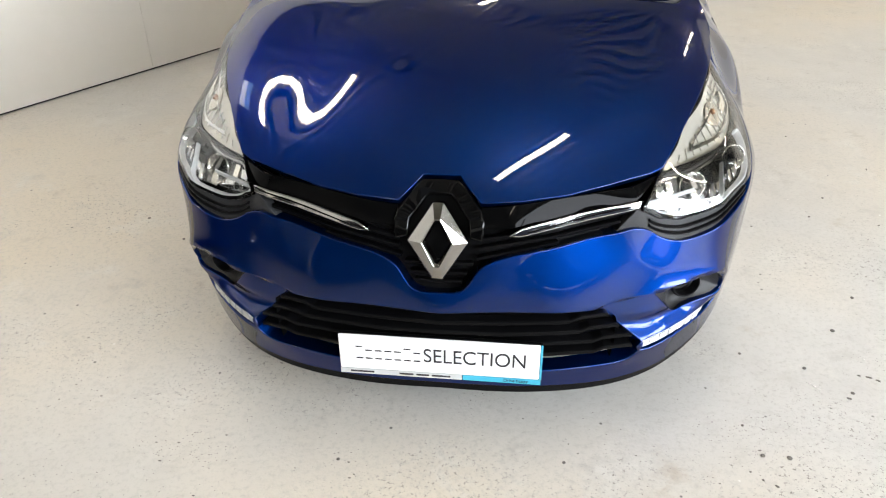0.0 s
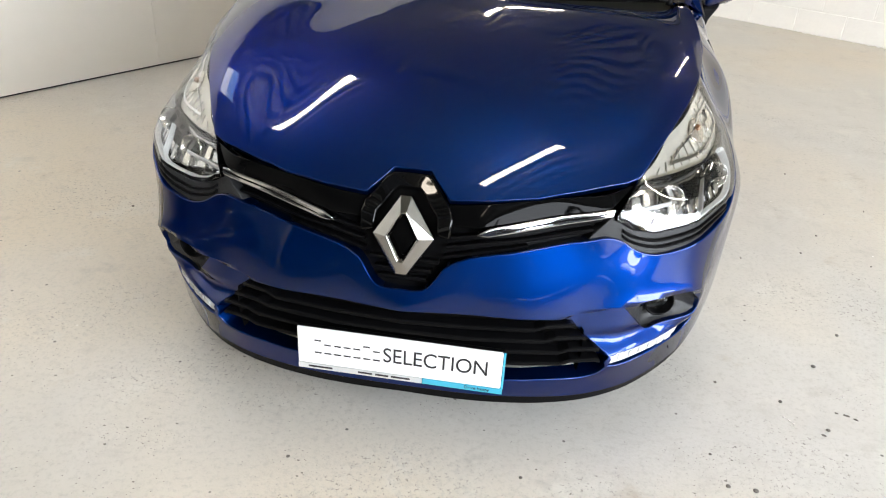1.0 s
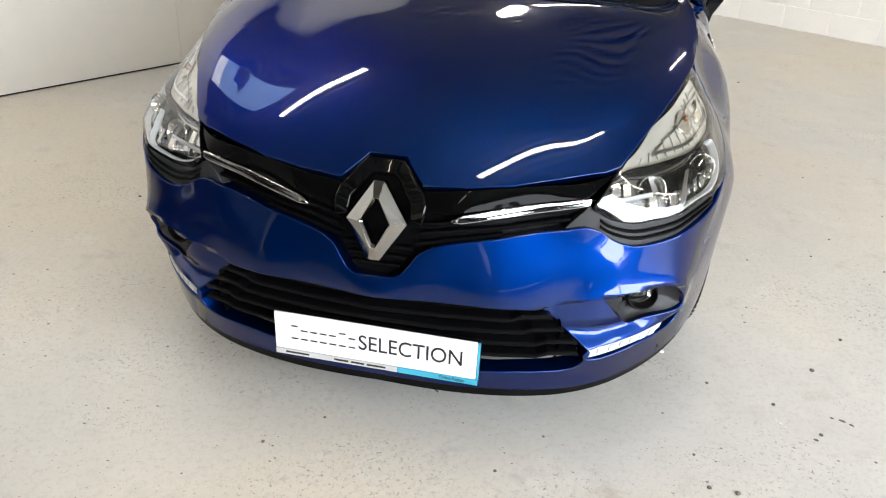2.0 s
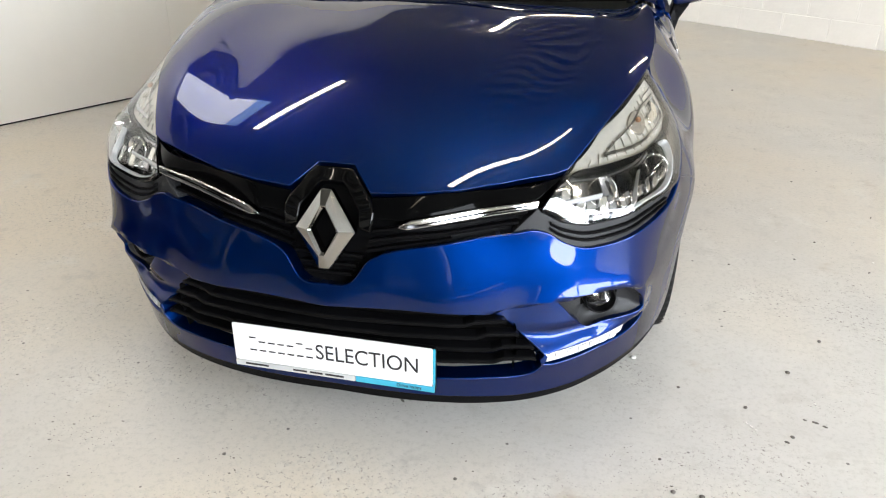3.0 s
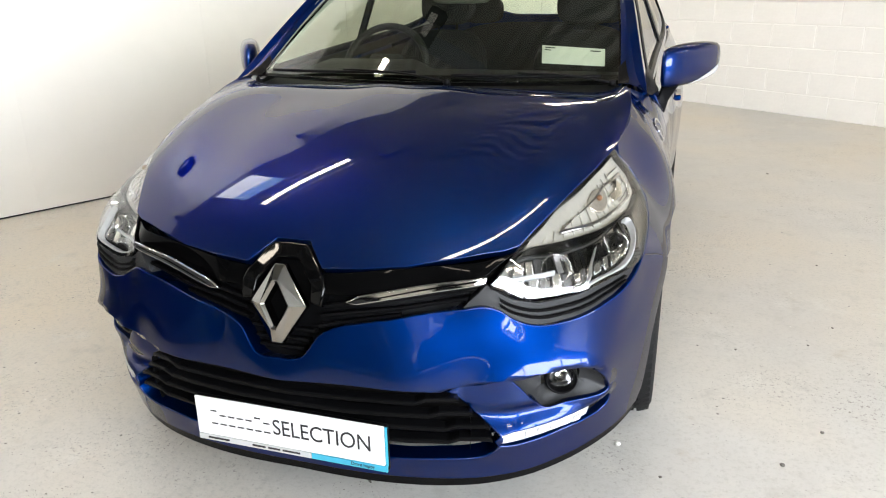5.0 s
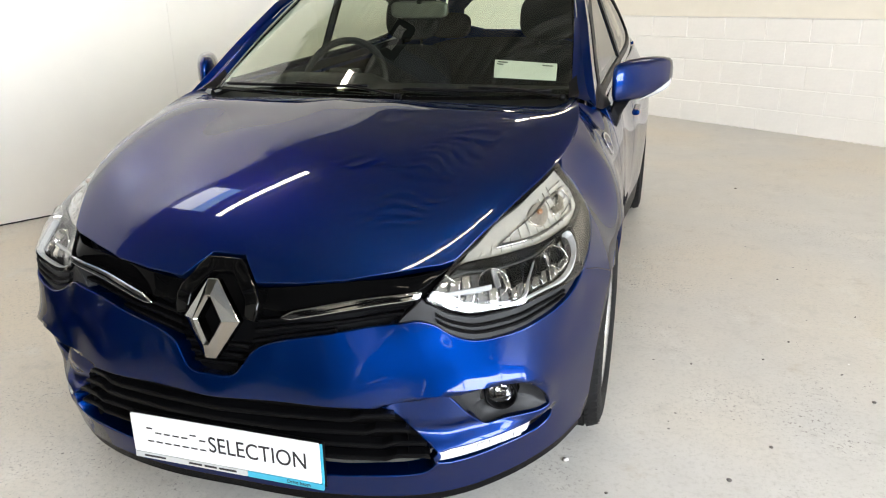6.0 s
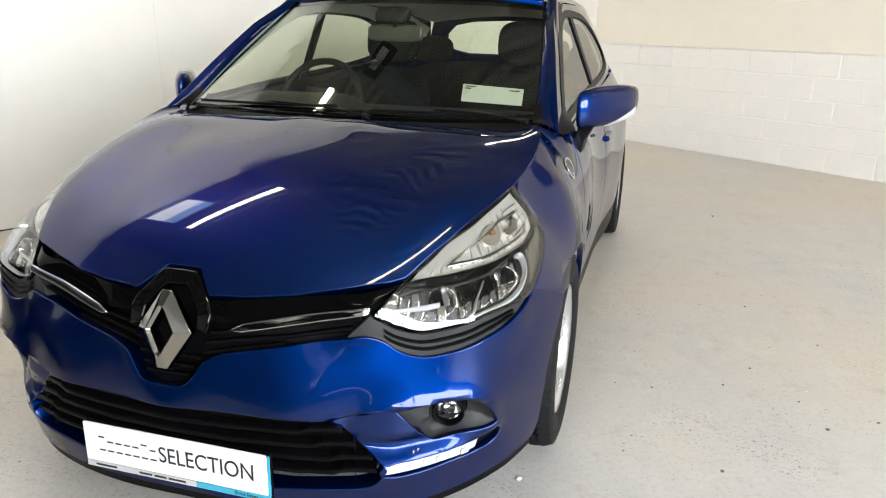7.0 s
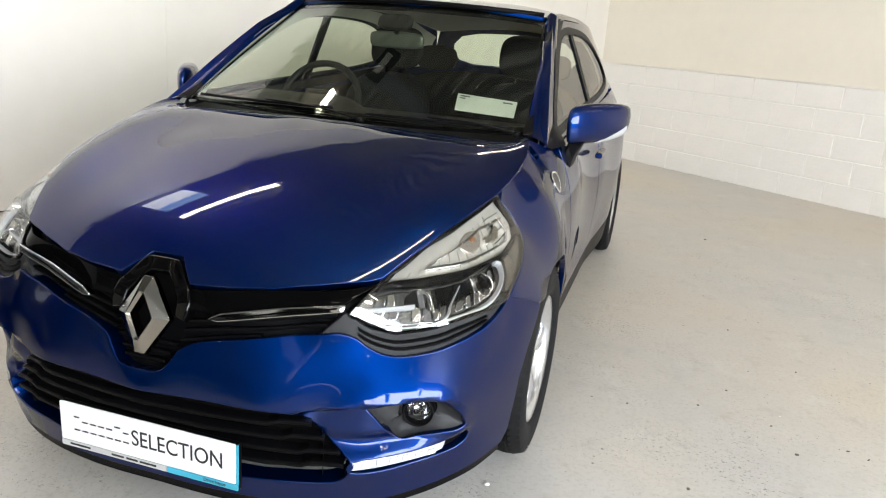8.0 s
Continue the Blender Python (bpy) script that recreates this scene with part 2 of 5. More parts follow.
def panel(name, sheet, outer, holes=(), mat=None, parent=None, depth=0.018, lift=0.0, sx=1, step=0.022, label="", edge=0.003, soft=True):
    """A panel on a sheet: the outline cut out of it, with rolled edges that turn inwards. sx=-1: its mirror image."""
    bm = bmesh.new()
    for loop in (outer, *holes):
        vs = [bm.verts.new((p[0], p[1], 0)) for p in loop]
        for i in range(len(vs)):
            bm.edges.new((vs[i - 1], vs[i]))
    bmesh.ops.triangle_fill(bm, edges=bm.edges[:], use_beauty=True)
    lo = np.min(np.array([v.co[:2] for v in bm.verts]), 0)
    hi = np.max(np.array([v.co[:2] for v in bm.verts]), 0)
    for axis in (0, 1):
        for at in np.arange(math.ceil(lo[axis] / step) * step, hi[axis], step):
            no = (1, 0, 0) if axis == 0 else (0, 1, 0)
            bmesh.ops.bisect_plane(bm, geom=bm.verts[:] + bm.edges[:] + bm.faces[:], dist=1e-5, plane_co=(at if axis == 0 else 0, at if axis else 0, 0), plane_no=no)
    bmesh.ops.recalc_face_normals(bm, faces=bm.faces[:])
    bm.verts.ensure_lookup_table()
    bm.verts.index_update()
    uv = np.array([v.co[:2] for v in bm.verts])
    n = sheet.normal(uv)
    if sheet.chart == "side":
        n = np.where((n[:, :1] < 0), -n, n)
    elif sheet.chart == "top":
        n = np.where((n[:, 2:] < 0), -n, n)
    elif sheet.chart == "front":
        n = np.where((n[:, 1:2] > 0), -n, n)
    else:
        out = np.stack([np.sin(uv[:, 0] / 0.9), -np.cos(uv[:, 0] / 0.9), np.zeros(len(uv))], 1)
        n = np.where((n * out).sum(1)[:, None] < 0, -n, n)
    pos = sheet.at(uv) + n * lift
    verts, norms, faces = [tuple(p) for p in pos], [tuple(q) for q in n], [[v.index for v in f.verts] for f in bm.faces]
    for k, f in enumerate(faces):
        a, b, c = (pos[i] for i in f[:3])
        g = np.cross(b - a, c - a)
        if g @ n[f[0]] < 0:
            faces[k] = f[::-1]
    # rolled rim
    rim = [e for e in bm.edges if len(e.link_faces) == 1]
    outward = {}
    for e in rim:
        f = e.link_faces[0]
        mid = (e.verts[0].co + e.verts[1].co) / 2
        d = mid - f.calc_center_median()
        t = (e.verts[1].co - e.verts[0].co).normalized()
        d = d - t * d.dot(t)
        for v in e.verts:
            outward[v.index] = outward.get(v.index, Vector((0, 0, 0))) + d.normalized()
    ring = {}
    for i, d in outward.items():
        d = d.normalized() if d.length > 1e-6 else Vector((1, 0, 0))
        q = sheet.at([uv[i] + 0.004 * np.array(d[:2])])[0] - sheet.at([uv[i]])[0]
        q = q - n[i] * (q @ n[i])
        q = q / (np.linalg.norm(q) + 1e-9)
        rows = ((0.0, 0.0, n[i]), (edge * 0.7, edge * 0.35, n[i] * 0.7 + q * 0.7), (edge, edge, q), (edge, depth, q))
        ring[i] = []
        for o, dn, m in rows:
            ring[i].append(len(verts))
            verts.append(tuple(pos[i] + q * o - n[i] * dn)), norms.append(tuple(m / np.linalg.norm(m)))
    for e in rim:
        a, b = e.verts[0].index, e.verts[1].index
        for k in range(3):
            f = [ring[a][k], ring[b][k], ring[b][k + 1], ring[a][k + 1]]
            p = [np.array(verts[i]) for i in f]
            if np.cross(p[1] - p[0], p[2] - p[0]) @ (np.array(norms[f[2]]) + np.array(norms[f[0]])) < 0:
                f = f[::-1]
            faces.append(f)
    bm.free()
    if sx < 0:
        verts = [(-x, y, z) for x, y, z in verts]
        norms = [(-x, y, z) for x, y, z in norms]
        faces = [f[::-1] for f in faces]
    me = bpy.data.meshes.new(name)
    me.from_pydata(verts, [], faces)
    me.polygons.foreach_set("use_smooth", [True] * len(me.polygons))
    me.normals_split_custom_set_from_vertices(norms)
    me.materials.append(mat)
    return hang(name, me, parent, label)


def loft(rows, closed_u=False, closed_v=False, cap=False, sx=1):
    """A bmesh skin over rows of places, all of one length."""
    bm = bmesh.new()
    g = [[bm.verts.new((sx * p[0], p[1], p[2])) for p in r] for r in rows]
    n, m = len(g), len(g[0])
    for i in range(n if closed_v else n - 1):
        for j in range(m if closed_u else m - 1):
            q = (g[i][j], g[i][(j + 1) % m], g[(i + 1) % n][(j + 1) % m], g[(i + 1) % n][j])
            bm.faces.new(q)
    if cap:
        for r in (g[0], g[-1]):
            bm.faces.new(r)
    bmesh.ops.recalc_face_normals(bm, faces=bm.faces[:])
    return bm


def tube(pts, radius, sides=8, sx=1, flat=1.0):
    """A bar along a line of places."""
    p = np.array(pts, float)
    rows = []
    for i in range(len(p)):
        t = p[min(i + 1, len(p) - 1)] - p[max(i - 1, 0)]
        t /= np.linalg.norm(t)
        a = np.cross(t, (0, 0, 1)) if abs(t[2]) < 0.9 else np.cross(t, (0, 1, 0))
        a /= np.linalg.norm(a)
        b = np.cross(a, t)
        rows.append([p[i] + radius * (math.cos(w) * a + flat * math.sin(w) * b) for w in np.linspace(0, 2 * math.pi, sides, endpoint=False)])
    return loft(rows, closed_u=True, cap=True, sx=sx)


def box(lo, hi, m=None):
    bm = bmesh.new()
    bmesh.ops.create_cube(bm, size=1)
    for v in bm.verts:
        v.co = Vector([lo[k] + (v.co[k] + 0.5) * (hi[k] - lo[k]) for k in range(3)])
    if m:
        bm.transform(m)
    return bm


def turned(profile, segments=48, axis="X"):
    """A solid of revolution about the X axis; profile rows are (along, radius)."""
    rows = [[(a, r * math.cos(w), r * math.sin(w)) for w in np.linspace(0, 2 * math.pi, segments, endpoint=False)] for a, r in profile]
    return loft(rows, closed_u=True)


def words(name, text, size, m, mat, parent, extrude=0.0004, width=None):
    """Lettering in the built-in font, as a mesh; width: the length that it is fitted to."""
    cu = bpy.data.curves.new(name, "FONT")
    cu.body, cu.size, cu.extrude, cu.align_x, cu.align_y = text, size, extrude, "CENTER", "CENTER"
    ob = bpy.data.objects.new(name, cu)
    scene.collection.objects.link(ob)
    bpy.context.view_layer.update()
    me = bpy.data.meshes.new_from_object(ob.evaluated_get(bpy.context.evaluated_depsgraph_get()))
    bpy.data.objects.remove(ob)
    if width:
        xs = [v.co.x for v in me.vertices]
        k = width / (max(xs) - min(xs))
        me.transform(Matrix.Diagonal((k, 1, 1, 1)))
    me.transform(m)
    me.materials.clear()
    me.materials.append(mat)
    return hang(name, me, parent)


def thing(name, label, category, at=(0, 0, 0), group="", kind=""):
    return tagged(new(name), label, category, group, kind) if at == (0, 0, 0) else place(tagged(new(name), label, category, group, kind), at)


def place(ob, at):
    ob.location = at
    return ob


# ---- the room ----
def slab(name, s0, s1, d0, d1, z0, z1, mat, label, category, holes=()):
    """A block in the room's own directions."""
    bm = bmesh.new()
    bmesh.ops.create_cube(bm, size=1)
    for v in bm.verts:
        k = v.co + Vector((0.5, 0.5, 0.5))
        v.co = room(s0 + k.x * (s1 - s0), d0 + k.y * (d1 - d0), z0 + k.z * (z1 - z0))
    bmesh.ops.recalc_face_normals(bm, faces=bm.faces[:])
    return tagged(part(name, bm, mat), label, category, kind="structure")


bm = bmesh.new()
bmesh.ops.create_grid(bm, x_segments=2, y_segments=2, size=60)
tagged(part("floor", bm, FLOOR), "worn pale grey painted concrete floor with chips", "floor", kind="structure")
wall_west = slab("wall_west", NEAR, FAR + 0.2, -0.2, 0, 0.012, HIGH - .01, PANEL, "smooth white panelled wall with fine vertical seams", "wall")
# the shade under the panels, put in as a dark strip
slab("wall_west_gap_shade", NEAR, FAR, -0.19, -0.012, -0.02, 0.012, GAP_SHADE, "dark strip standing for the shade in the gap under the panels", "gap")
for s in np.arange(-7.54, FAR, 1.22):
    bm = bmesh.new()
    bmesh.ops.create_cube(bm, size=1)
    for v in bm.verts:
        k = v.co + Vector((0.5, 0.5, 0.5))
        v.co = room(s + (k.x - 0.5) * 0.012, k.y * 0.006 - 0.003, 0.02 + k.z * (HIGH - 0.03))
    part("seam_strip", bm, PANEL, wall_west)
slab("wall_east", 1.7, FAR + 0.2, WIDE, WIDE + 0.25, 0, HIGH, PLASTER, "plain cream plastered wall", "wall")
slab("wall_east_end", NEAR, -6.4, WIDE, WIDE + 0.25, 0, HIGH, PLASTER, "plain cream plastered wall", "wall")
slab("wall_east_lintel", -6.4, 1.7, WIDE, WIDE + 0.25, 3.2, HIGH, PLASTER, "plain cream lintel over the wide doorway", "lintel")
slab("wall_south", NEAR - 0.2, NEAR, -0.2, WIDE + 0.25, 0, HIGH, PLASTER, "plain cream plastered wall", "wall")
CORNER, TO_EAST, OUT = room(FAR, 0), Vector((0.812, -0.584, 0)), Vector((0.584, 0.812, 0))


def north(d, k, z):
    return CORNER + TO_EAST * d + OUT * k + Vector((0, 0, z))


def north_slab(name, k0, k1, z0, z1, mat, label, category):
    bm = bmesh.new()
    bmesh.ops.create_cube(bm, size=1)
    for v in bm.verts:
        q = v.co + Vector((0.5, 0.5, 0.5))
        v.co = north(-0.3 + q.x * 11.5, k0 + q.y * (k1 - k0), z0 + q.z * (z1 - z0))
    bmesh.ops.recalc_face_normals(bm, faces=bm.faces[:])
    return tagged(part(name, bm, mat), label, category, kind="structure")


north_slab("wall_north", 0.0, 0.2, 1.085, HIGH + .2, PLASTER, "cream plastered upper wall above painted blocks", "wall")
wall_north_base = north_slab("wall_north_base", 0.012, 0.2, 0, 1.07, BLOCK, "white painted concrete block wall", "wall")
north_slab("ledge", -0.014, 0.05, 1.068, 1.087, PLASTER, "thin cream ledge on top of the blockwork", "ledge")

# roof deck: ribs run along the room, with a small roof light beside the long wall
RIB = 0.13
LIGHT_S, LIGHT_D = (-0.76, -0.03), (0.06, 0.78)
bm = bmesh.new()


def deck_strip(d0, d1, z0, z1, s0, s1):
    bm.faces.new([bm.verts.new(room(s, d, z)) for s, d, z in ((s0, d0, z0), (s0, d1, z1), (s1, d1, z1), (s1, d0, z0))])


for k in range(int((WIDE + 4) / RIB)):
    d = -0.1 + k * RIB
    for a, b, za, zb in ((0, .044, 0, 0), (.044, .068, 0, .060), (.068, .106, .060, .060), (.106, RIB, .060, 0)):
        open_here = d + b > LIGHT_D[0] and d + a < LIGHT_D[1]
        for s0, s1 in (((NEAR - .2, LIGHT_S[0]), (LIGHT_S[1], FAR + 3)) if open_here else ((NEAR - .2, FAR + 3),)):
            deck_strip(d + a, d + b, HIGH + za, HIGH + zb, s0, s1)
bmesh.ops.remove_doubles(bm, verts=bm.verts[:], dist=1e-4)
tagged(part("ceiling", bm, DECK), "ribbed grey metal roof deck", "ceiling", kind="structure")


roof_light = slab("roof_light", LIGHT_S[0], LIGHT_S[1], LIGHT_D[0] - .1, LIGHT_D[0] + .34, HIGH + .14, HIGH + .15, ROOF_LIGHT, "bright translucent roof light panel", "roof light")
slab("roof_light_sky", LIGHT_S[0], LIGHT_S[1], LIGHT_D[0] + .344, LIGHT_D[1] + .1, HIGH + .14, HIGH + .15, ROOF_SKY, "pane of blue sky in the roof light", "roof light")


def beam(s):
    b = bmesh.new()
    for lo, hi in (((-.05, -.1, HIGH - .012), (.05, WIDE + 2, HIGH - .004)), ((-.006, -.1, HIGH - .15), (.006, WIDE + 2, HIGH - .012)), ((-.05, -.1, HIGH - .16), (.05, WIDE + 2, HIGH - .15))):
        g = bmesh.ops.create_cube(b, size=1)["verts"]
        for v in g:
            q = v.co + Vector((.5, .5, .5))
            v.co = room(s + lo[0] + q.x * (hi[0] - lo[0]), lo[1] + q.y * (hi[1] - lo[1]), lo[2] + q.z * (hi[2] - lo[2]))
    return tagged(part("roof_beam", b, STEEL), "dark steel roof beam", "beam", "roof beams", "structure")


for s in (-6.6, -4.0, -1.45, .96, 3.4, 5.8):
    beam(s)


def ceiling_lamp(s0, s1, d):
    """A bare tube lamp under the deck."""
    lamp = thing("ceiling_lamp", "long white tube lamp under the roof deck", "lamp", group="tube lamps")
    b = bmesh.new()
    g = bmesh.ops.create_cube(b, size=1)["verts"]
    for v in g:
        q = v.co + Vector((.5, .5, .5))
        v.co = room(s0 + q.x * (s1 - s0), d - .04 + q.y * .08, HIGH - .06 + q.z * .055)
    part("housing", b, LINER, lamp)
    part("tube", tube([room(s0 + .02, d, HIGH - .085), room(s1 - .02, d, HIGH - .085)], .034, 12), TUBE, lamp, "glowing white tube", smooth=True)


for d in (1.25, 3.79, 6.6):
    for s in (-4.9, -.79, 3.0):
        ceiling_lamp(s, s + 1.50, d)


def exit_light(s, d):
    """A small black-framed unit hung under a beam, with a pale face."""
    unit = thing("ceiling_unit", "small black framed unit under a roof beam", "fitting")
    for name, lo, hi, z0, z1, mat in (("housing", (-.13, -.075), (.13, .075), HIGH - .235, HIGH - .158, GLOSS_BLACK), ("face", (-.085, -.035), (.085, .035), HIGH - .241, HIGH - .2345, LINER)):
        b = bmesh.new()
        for v in bmesh.ops.create_cube(b, size=1)["verts"]:
            q = v.co + Vector((.5, .5, .5))
            v.co = room(s + lo[0] + q.x * (hi[0] - lo[0]), d + lo[1] + q.y * (hi[1] - lo[1]), z0 + q.z * (z1 - z0))
        part(name, b, mat, unit)


exit_light(1.03, 1.60)


# ---- the car ----
car = thing("car", "glossy blue five-door hatchback with black grille, standing on the floor", "car")

LOWER_FACE = [
    (0, .040, .13), (.30, .058, .13), (.50, .122, .13), (.66, .250, .13), (.76, .39, .13),
    (0, .026, .20), (.30, .044, .20), (.50, .106, .20), (.65, .222, .20), (.755, .36, .20), (.825, .52, .20),
    (0, .018, .27), (.30, .036, .27), (.528, .100, .256), (.66, .212, .27), (.735, .300, .291), (.835, .52, .27),
    (0, -.022, .40), (.30, .013, .40), (.50, .095, .40), (.622, .168, .40), (.737, .262, .40), (.806, .416, .40), (.852, .56, .40),
    (0, .004, .50), (.20, .018, .50), (.40, .065, .50), (.55, .130, .50), (.686, .210, .50), (.782, .356, .50), (.860, .58, .50),
]
UPPER_FACE = [
    (.195, .036, .579), (.38, .090, .599), (.52, .142, .588), (.62, .180, .585), (.724, .255, .60), (.808, .42, .59), (.862, .61, .60),
    (0, .045, .62), (.175, .038, .617), (.478, .132, .665), (0, .092, .70), (.814, .46, .648), (.10, .066, .672), (.30, .10, .690),
    (.53, .215, .713), (.60, .358, .782), (.66, .508, .842), (.70, .655, .872), (.748, .711, .80), (.80, .67, .728), (.808, .575, .705),
    (.766, .345, .672), (.69, .222, .64), (.70, .36, .738), (.56, .168, .62),
]
FACE = Sheet(LOWER_FACE + UPPER_FACE, "round", mirror=True)


def ease(x, a, b):
    t = np.clip((x - a) / (b - a), 0, 1)
    return t * t * (3 - 2 * t)


def face_relief(p):
    """The hollow below the crease that runs from the intake over the fog lamp, and the blade above the running light."""
    a, z = np.abs(p[:, 0]), p[:, 1]
    crease = np.interp(a, [.34, .45, .543, .655, .71, .76, .83], [.410, .422, .434, .448, .444, .426, .37])
    side = ease(a, .35, .44) * (1 - ease(a, .66, .80))
    below = crease - z
    flare = .022 * ease(a, .42, .58) * (1 - ease(a, .70, .84)) * np.where(below > 0, 1.0, np.exp(np.minimum(below, 0) / .042))
    h = flare * ease(z, .30, .36) - .040 * side * ease(below, 0, .022) * ease(z, .272, .335)
    blade = np.interp(a, [.52, .585, .675, .743, .812], [.286, .293, .295, .303, .322]) + .008
    return h + .006 * np.exp(-((z - blade) / .015) ** 2) * ease(a, .54, .60) * (1 - ease(a, .78, .85))


FACE.relief = face_relief
PLAIN_FACE = Sheet(LOWER_FACE + UPPER_FACE, "round", mirror=True)
HOOD = Swell([
    (0.8803, 0.2600, -0.1524, 0.4065, -0.7133),
    (-0.1922, 1.1243, 1.6773, -3.9178, -3.5803),
    (1.0852, -3.4156, -9.4103, 16.6785, 5.2630),
    (-2.0255, 4.7805, 6.6474, -15.7246, 11.2409),
])
# pressed shape of the bonnet in millimetres, over |x| in steps of 0.1 m and y in steps of 0.157 m: a raised middle between two shallow valleys
PRESSING = np.array((
    (1.7, 0.2, 7.5, 13.4, 14.4, 11.8, 12.6, 5.0), (1.5, 2.0, 8.6, 11.9, 15.4, 10.9, 13.2, 4.9), (0, 3.1, 9.8, 10.5, 13.4, -2.1, -0.7, 1.8),
    (-3.6, 5.4, 8.9, 11.9, 6.8, -12.5, -11.2, -0.6), (-2.6, 5.4, -0.6, -1.8, -11.2, -26.7, -15.9, 0.1), (0.9, 8.4, 5.9, -1.1, -21.5, -28.4, -13.3, 1.3),
    (1.2, 7.1, 12.6, 7.5, -9.5, -13.2, -6.3, 1.1), (0.4, 1.5, 2.4, 2.3, -0.9, -2.1, -1.1, 0.3), (-0.3, -1.5, -2.1, -0.6, 1.8, 2.4, 1.3, -0.2),
))


def spline(t):
    t = np.abs(t)
    return np.where(t < 1, 2 / 3 - t * t + t ** 3 / 2, np.where(t < 2, (2 - t) ** 3 / 6, 0))


def pressing(p):
    a, y = np.abs(p[:, 0]) / 0.1, p[:, 1] * 7 / 1.1
    across = np.stack([spline(a - k) + (spline(a + k) if k else 0) for k in range(9)], 1)
    back = np.stack([spline(y - k) for k in range(8)], 1)
    return 0.001 * np.einsum("ni,nj,ij->n", across, back, PRESSING)


HOOD.relief = pressing
LAMP_REAR = [(.930, .648), (.965, .668), (1.00, .684), (1.069, .714), (1.125, .742), (1.150, .776), (1.135, .815), (1.100, .854)]
SEAM = [(1.10, .592), (1.02, .624), (.945, .647)]
WING_TOP = [(.702, .67), (.713, .77), (.716, .87), (.709, .96), (.690, 1.045)]
FLANK = Sheet([tuple(q) for q in FACE.at(LAMP_REAR + SEAM)] + [tuple(q) for q in HOOD.at(WING_TOP)] + [
    (.857, .58, .45), (.79, .85, .85), (.830, .85, .78), (.858, .85, .70),
    (.872, .85, .62), (.858, .6, .35), (.74, 1.10, .955), (.80, 1.10, .85), (.840, 1.10, .70), (.85, 1.15, .50), (.825, 1.15, .25),
    (.756, 1.5, .96), (.81, 1.5, .84), (.828, 1.5, .70), (.83, 1.5, .50), (.80, 1.5, .25), (.75, 2.4, 1.0), (.805, 2.4, .85),
    (.828, 2.4, .70), (.828, 2.4, .50), (.80, 2.4, .25),
    (.71, 3.4, 1.06), (.80, 3.4, .90), (.842, 3.4, .75), (.846, 3.4, .60), (.58, 4.0, 1.05), (.70, 4.0, .80), (.72, 4.0, .50), (.68, 4.0, .30),
], "side")
SCREEN = Sheet([(0, 1.02, .985), (.4, 1.07, .985), (.655, 1.15, .985), (0, 1.365, 1.179), (.35, 1.405, 1.180), (.60, 1.50, 1.184), (0, 1.75, 1.392), (.35, 1.785, 1.388), (.555, 1.86, 1.375)], "front", mirror=True)
ROOF = Sheet([(0, 1.75, 1.398), (.35, 1.785, 1.393), (.56, 1.86, 1.38), (0, 2.3, 1.445), (.45, 2.3, 1.425), (.57, 2.3, 1.40), (0, 3.2, 1.42), (.45, 3.2, 1.395), (.55, 3.2, 1.37), (0, 3.75, 1.36), (.5, 3.75, 1.31)], "top", mirror=True)
CABIN = Sheet([(.755, 1.10, .95), (.755, 1.5, .955), (.755, 2.4, .99), (.71, 3.4, 1.05), (.68, 1.5, 1.17), (.675, 2.4, 1.19), (.64, 3.4, 1.2), (.60, 1.8, 1.37), (.59, 2.4, 1.395), (.56, 3.4, 1.36), (.62, 3.8, 1.1)], "side")

GRILLE_EDGE = [(0, .466), (.040, .466), (.065, .475), (.087, .502), (.109, .530), (.162, .553), (.265, .570), (.367, .587), (.442, .595), (.486, .600), (.524, .588), (.550, .569), (.580, .555), (.617, .549), (.673, .556),
               (.741, .571), (.808, .588), (.867, .612), (.910, .635), (.930, .648)]
INTAKE = [(0, .208), (.26, .208), (.38, .212), (.462, .214), (.500, .226), (.517, .258), (.516, .288), (.472, .330), (.437, .368), (.395, .402), (.345, .414), (.18, .420), (0, .420)]
FOG = [(.548, .416), (.585, .431), (.655, .436), (.710, .429), (.747, .413), (.777, .386), (.802, .346), (.792, .333), (.750, .326), (.700, .321), (.655, .317), (.630, .323), (.600, .350), (.570, .386)]
DRL_SLOT = [(.515, .250), (.520, .284), (.585, .290), (.675, .292), (.743, .300), (.812, .318), (.826, .290), (.790, .264), (.680, .254), (.589, .246)]
BUMPER = [(0, .152), (.33, .152), (.47, .150), (.62, .157), (.74, .168), (.88, .185), (.98, .205), (1.000, .24), (1.003, .30), (1.018, .40), (1.055, .50), (1.10, .592), (1.02, .624), (.94, .647)]
edge_line = [tuple(p) for p in curve_through(GRILLE_EDGE, 3)]
intake_line = [tuple(p) for p in curve_through(INTAKE, 3)]
fog_line = [tuple(p) for p in curve_through(FOG, 3, True)]
drl_line = [tuple(p) for p in curve_through(DRL_SLOT, 2, True)]
bumper = panel("front_bumper", FACE, both(BUMPER + edge_line[::-1]), [both(intake_line), fog_line, flip(fog_line), drl_line, flip(drl_line)], PAINT, car, depth=0.045, edge=.004, step=.012, label="glossy blue front bumper")
lip = [(0, .149), (.33, .149), (.47, .147), (.62, .154), (.74, .165), (.88, .182), (.97, .200), (.98, .180), (.88, .158), (.74, .142), (.62, .131), (.47, .123), (.33, .122), (0, .124)]
panel("chin_lip", FACE, both(lip[::-1]), (), BLACK, bumper, depth=0.03, lift=-0.004, label="matt black lower lip")
panel("intake_back", PLAIN_FACE, both(INTAKE), (), BLACK, bumper, depth=0.01, lift=-0.060)


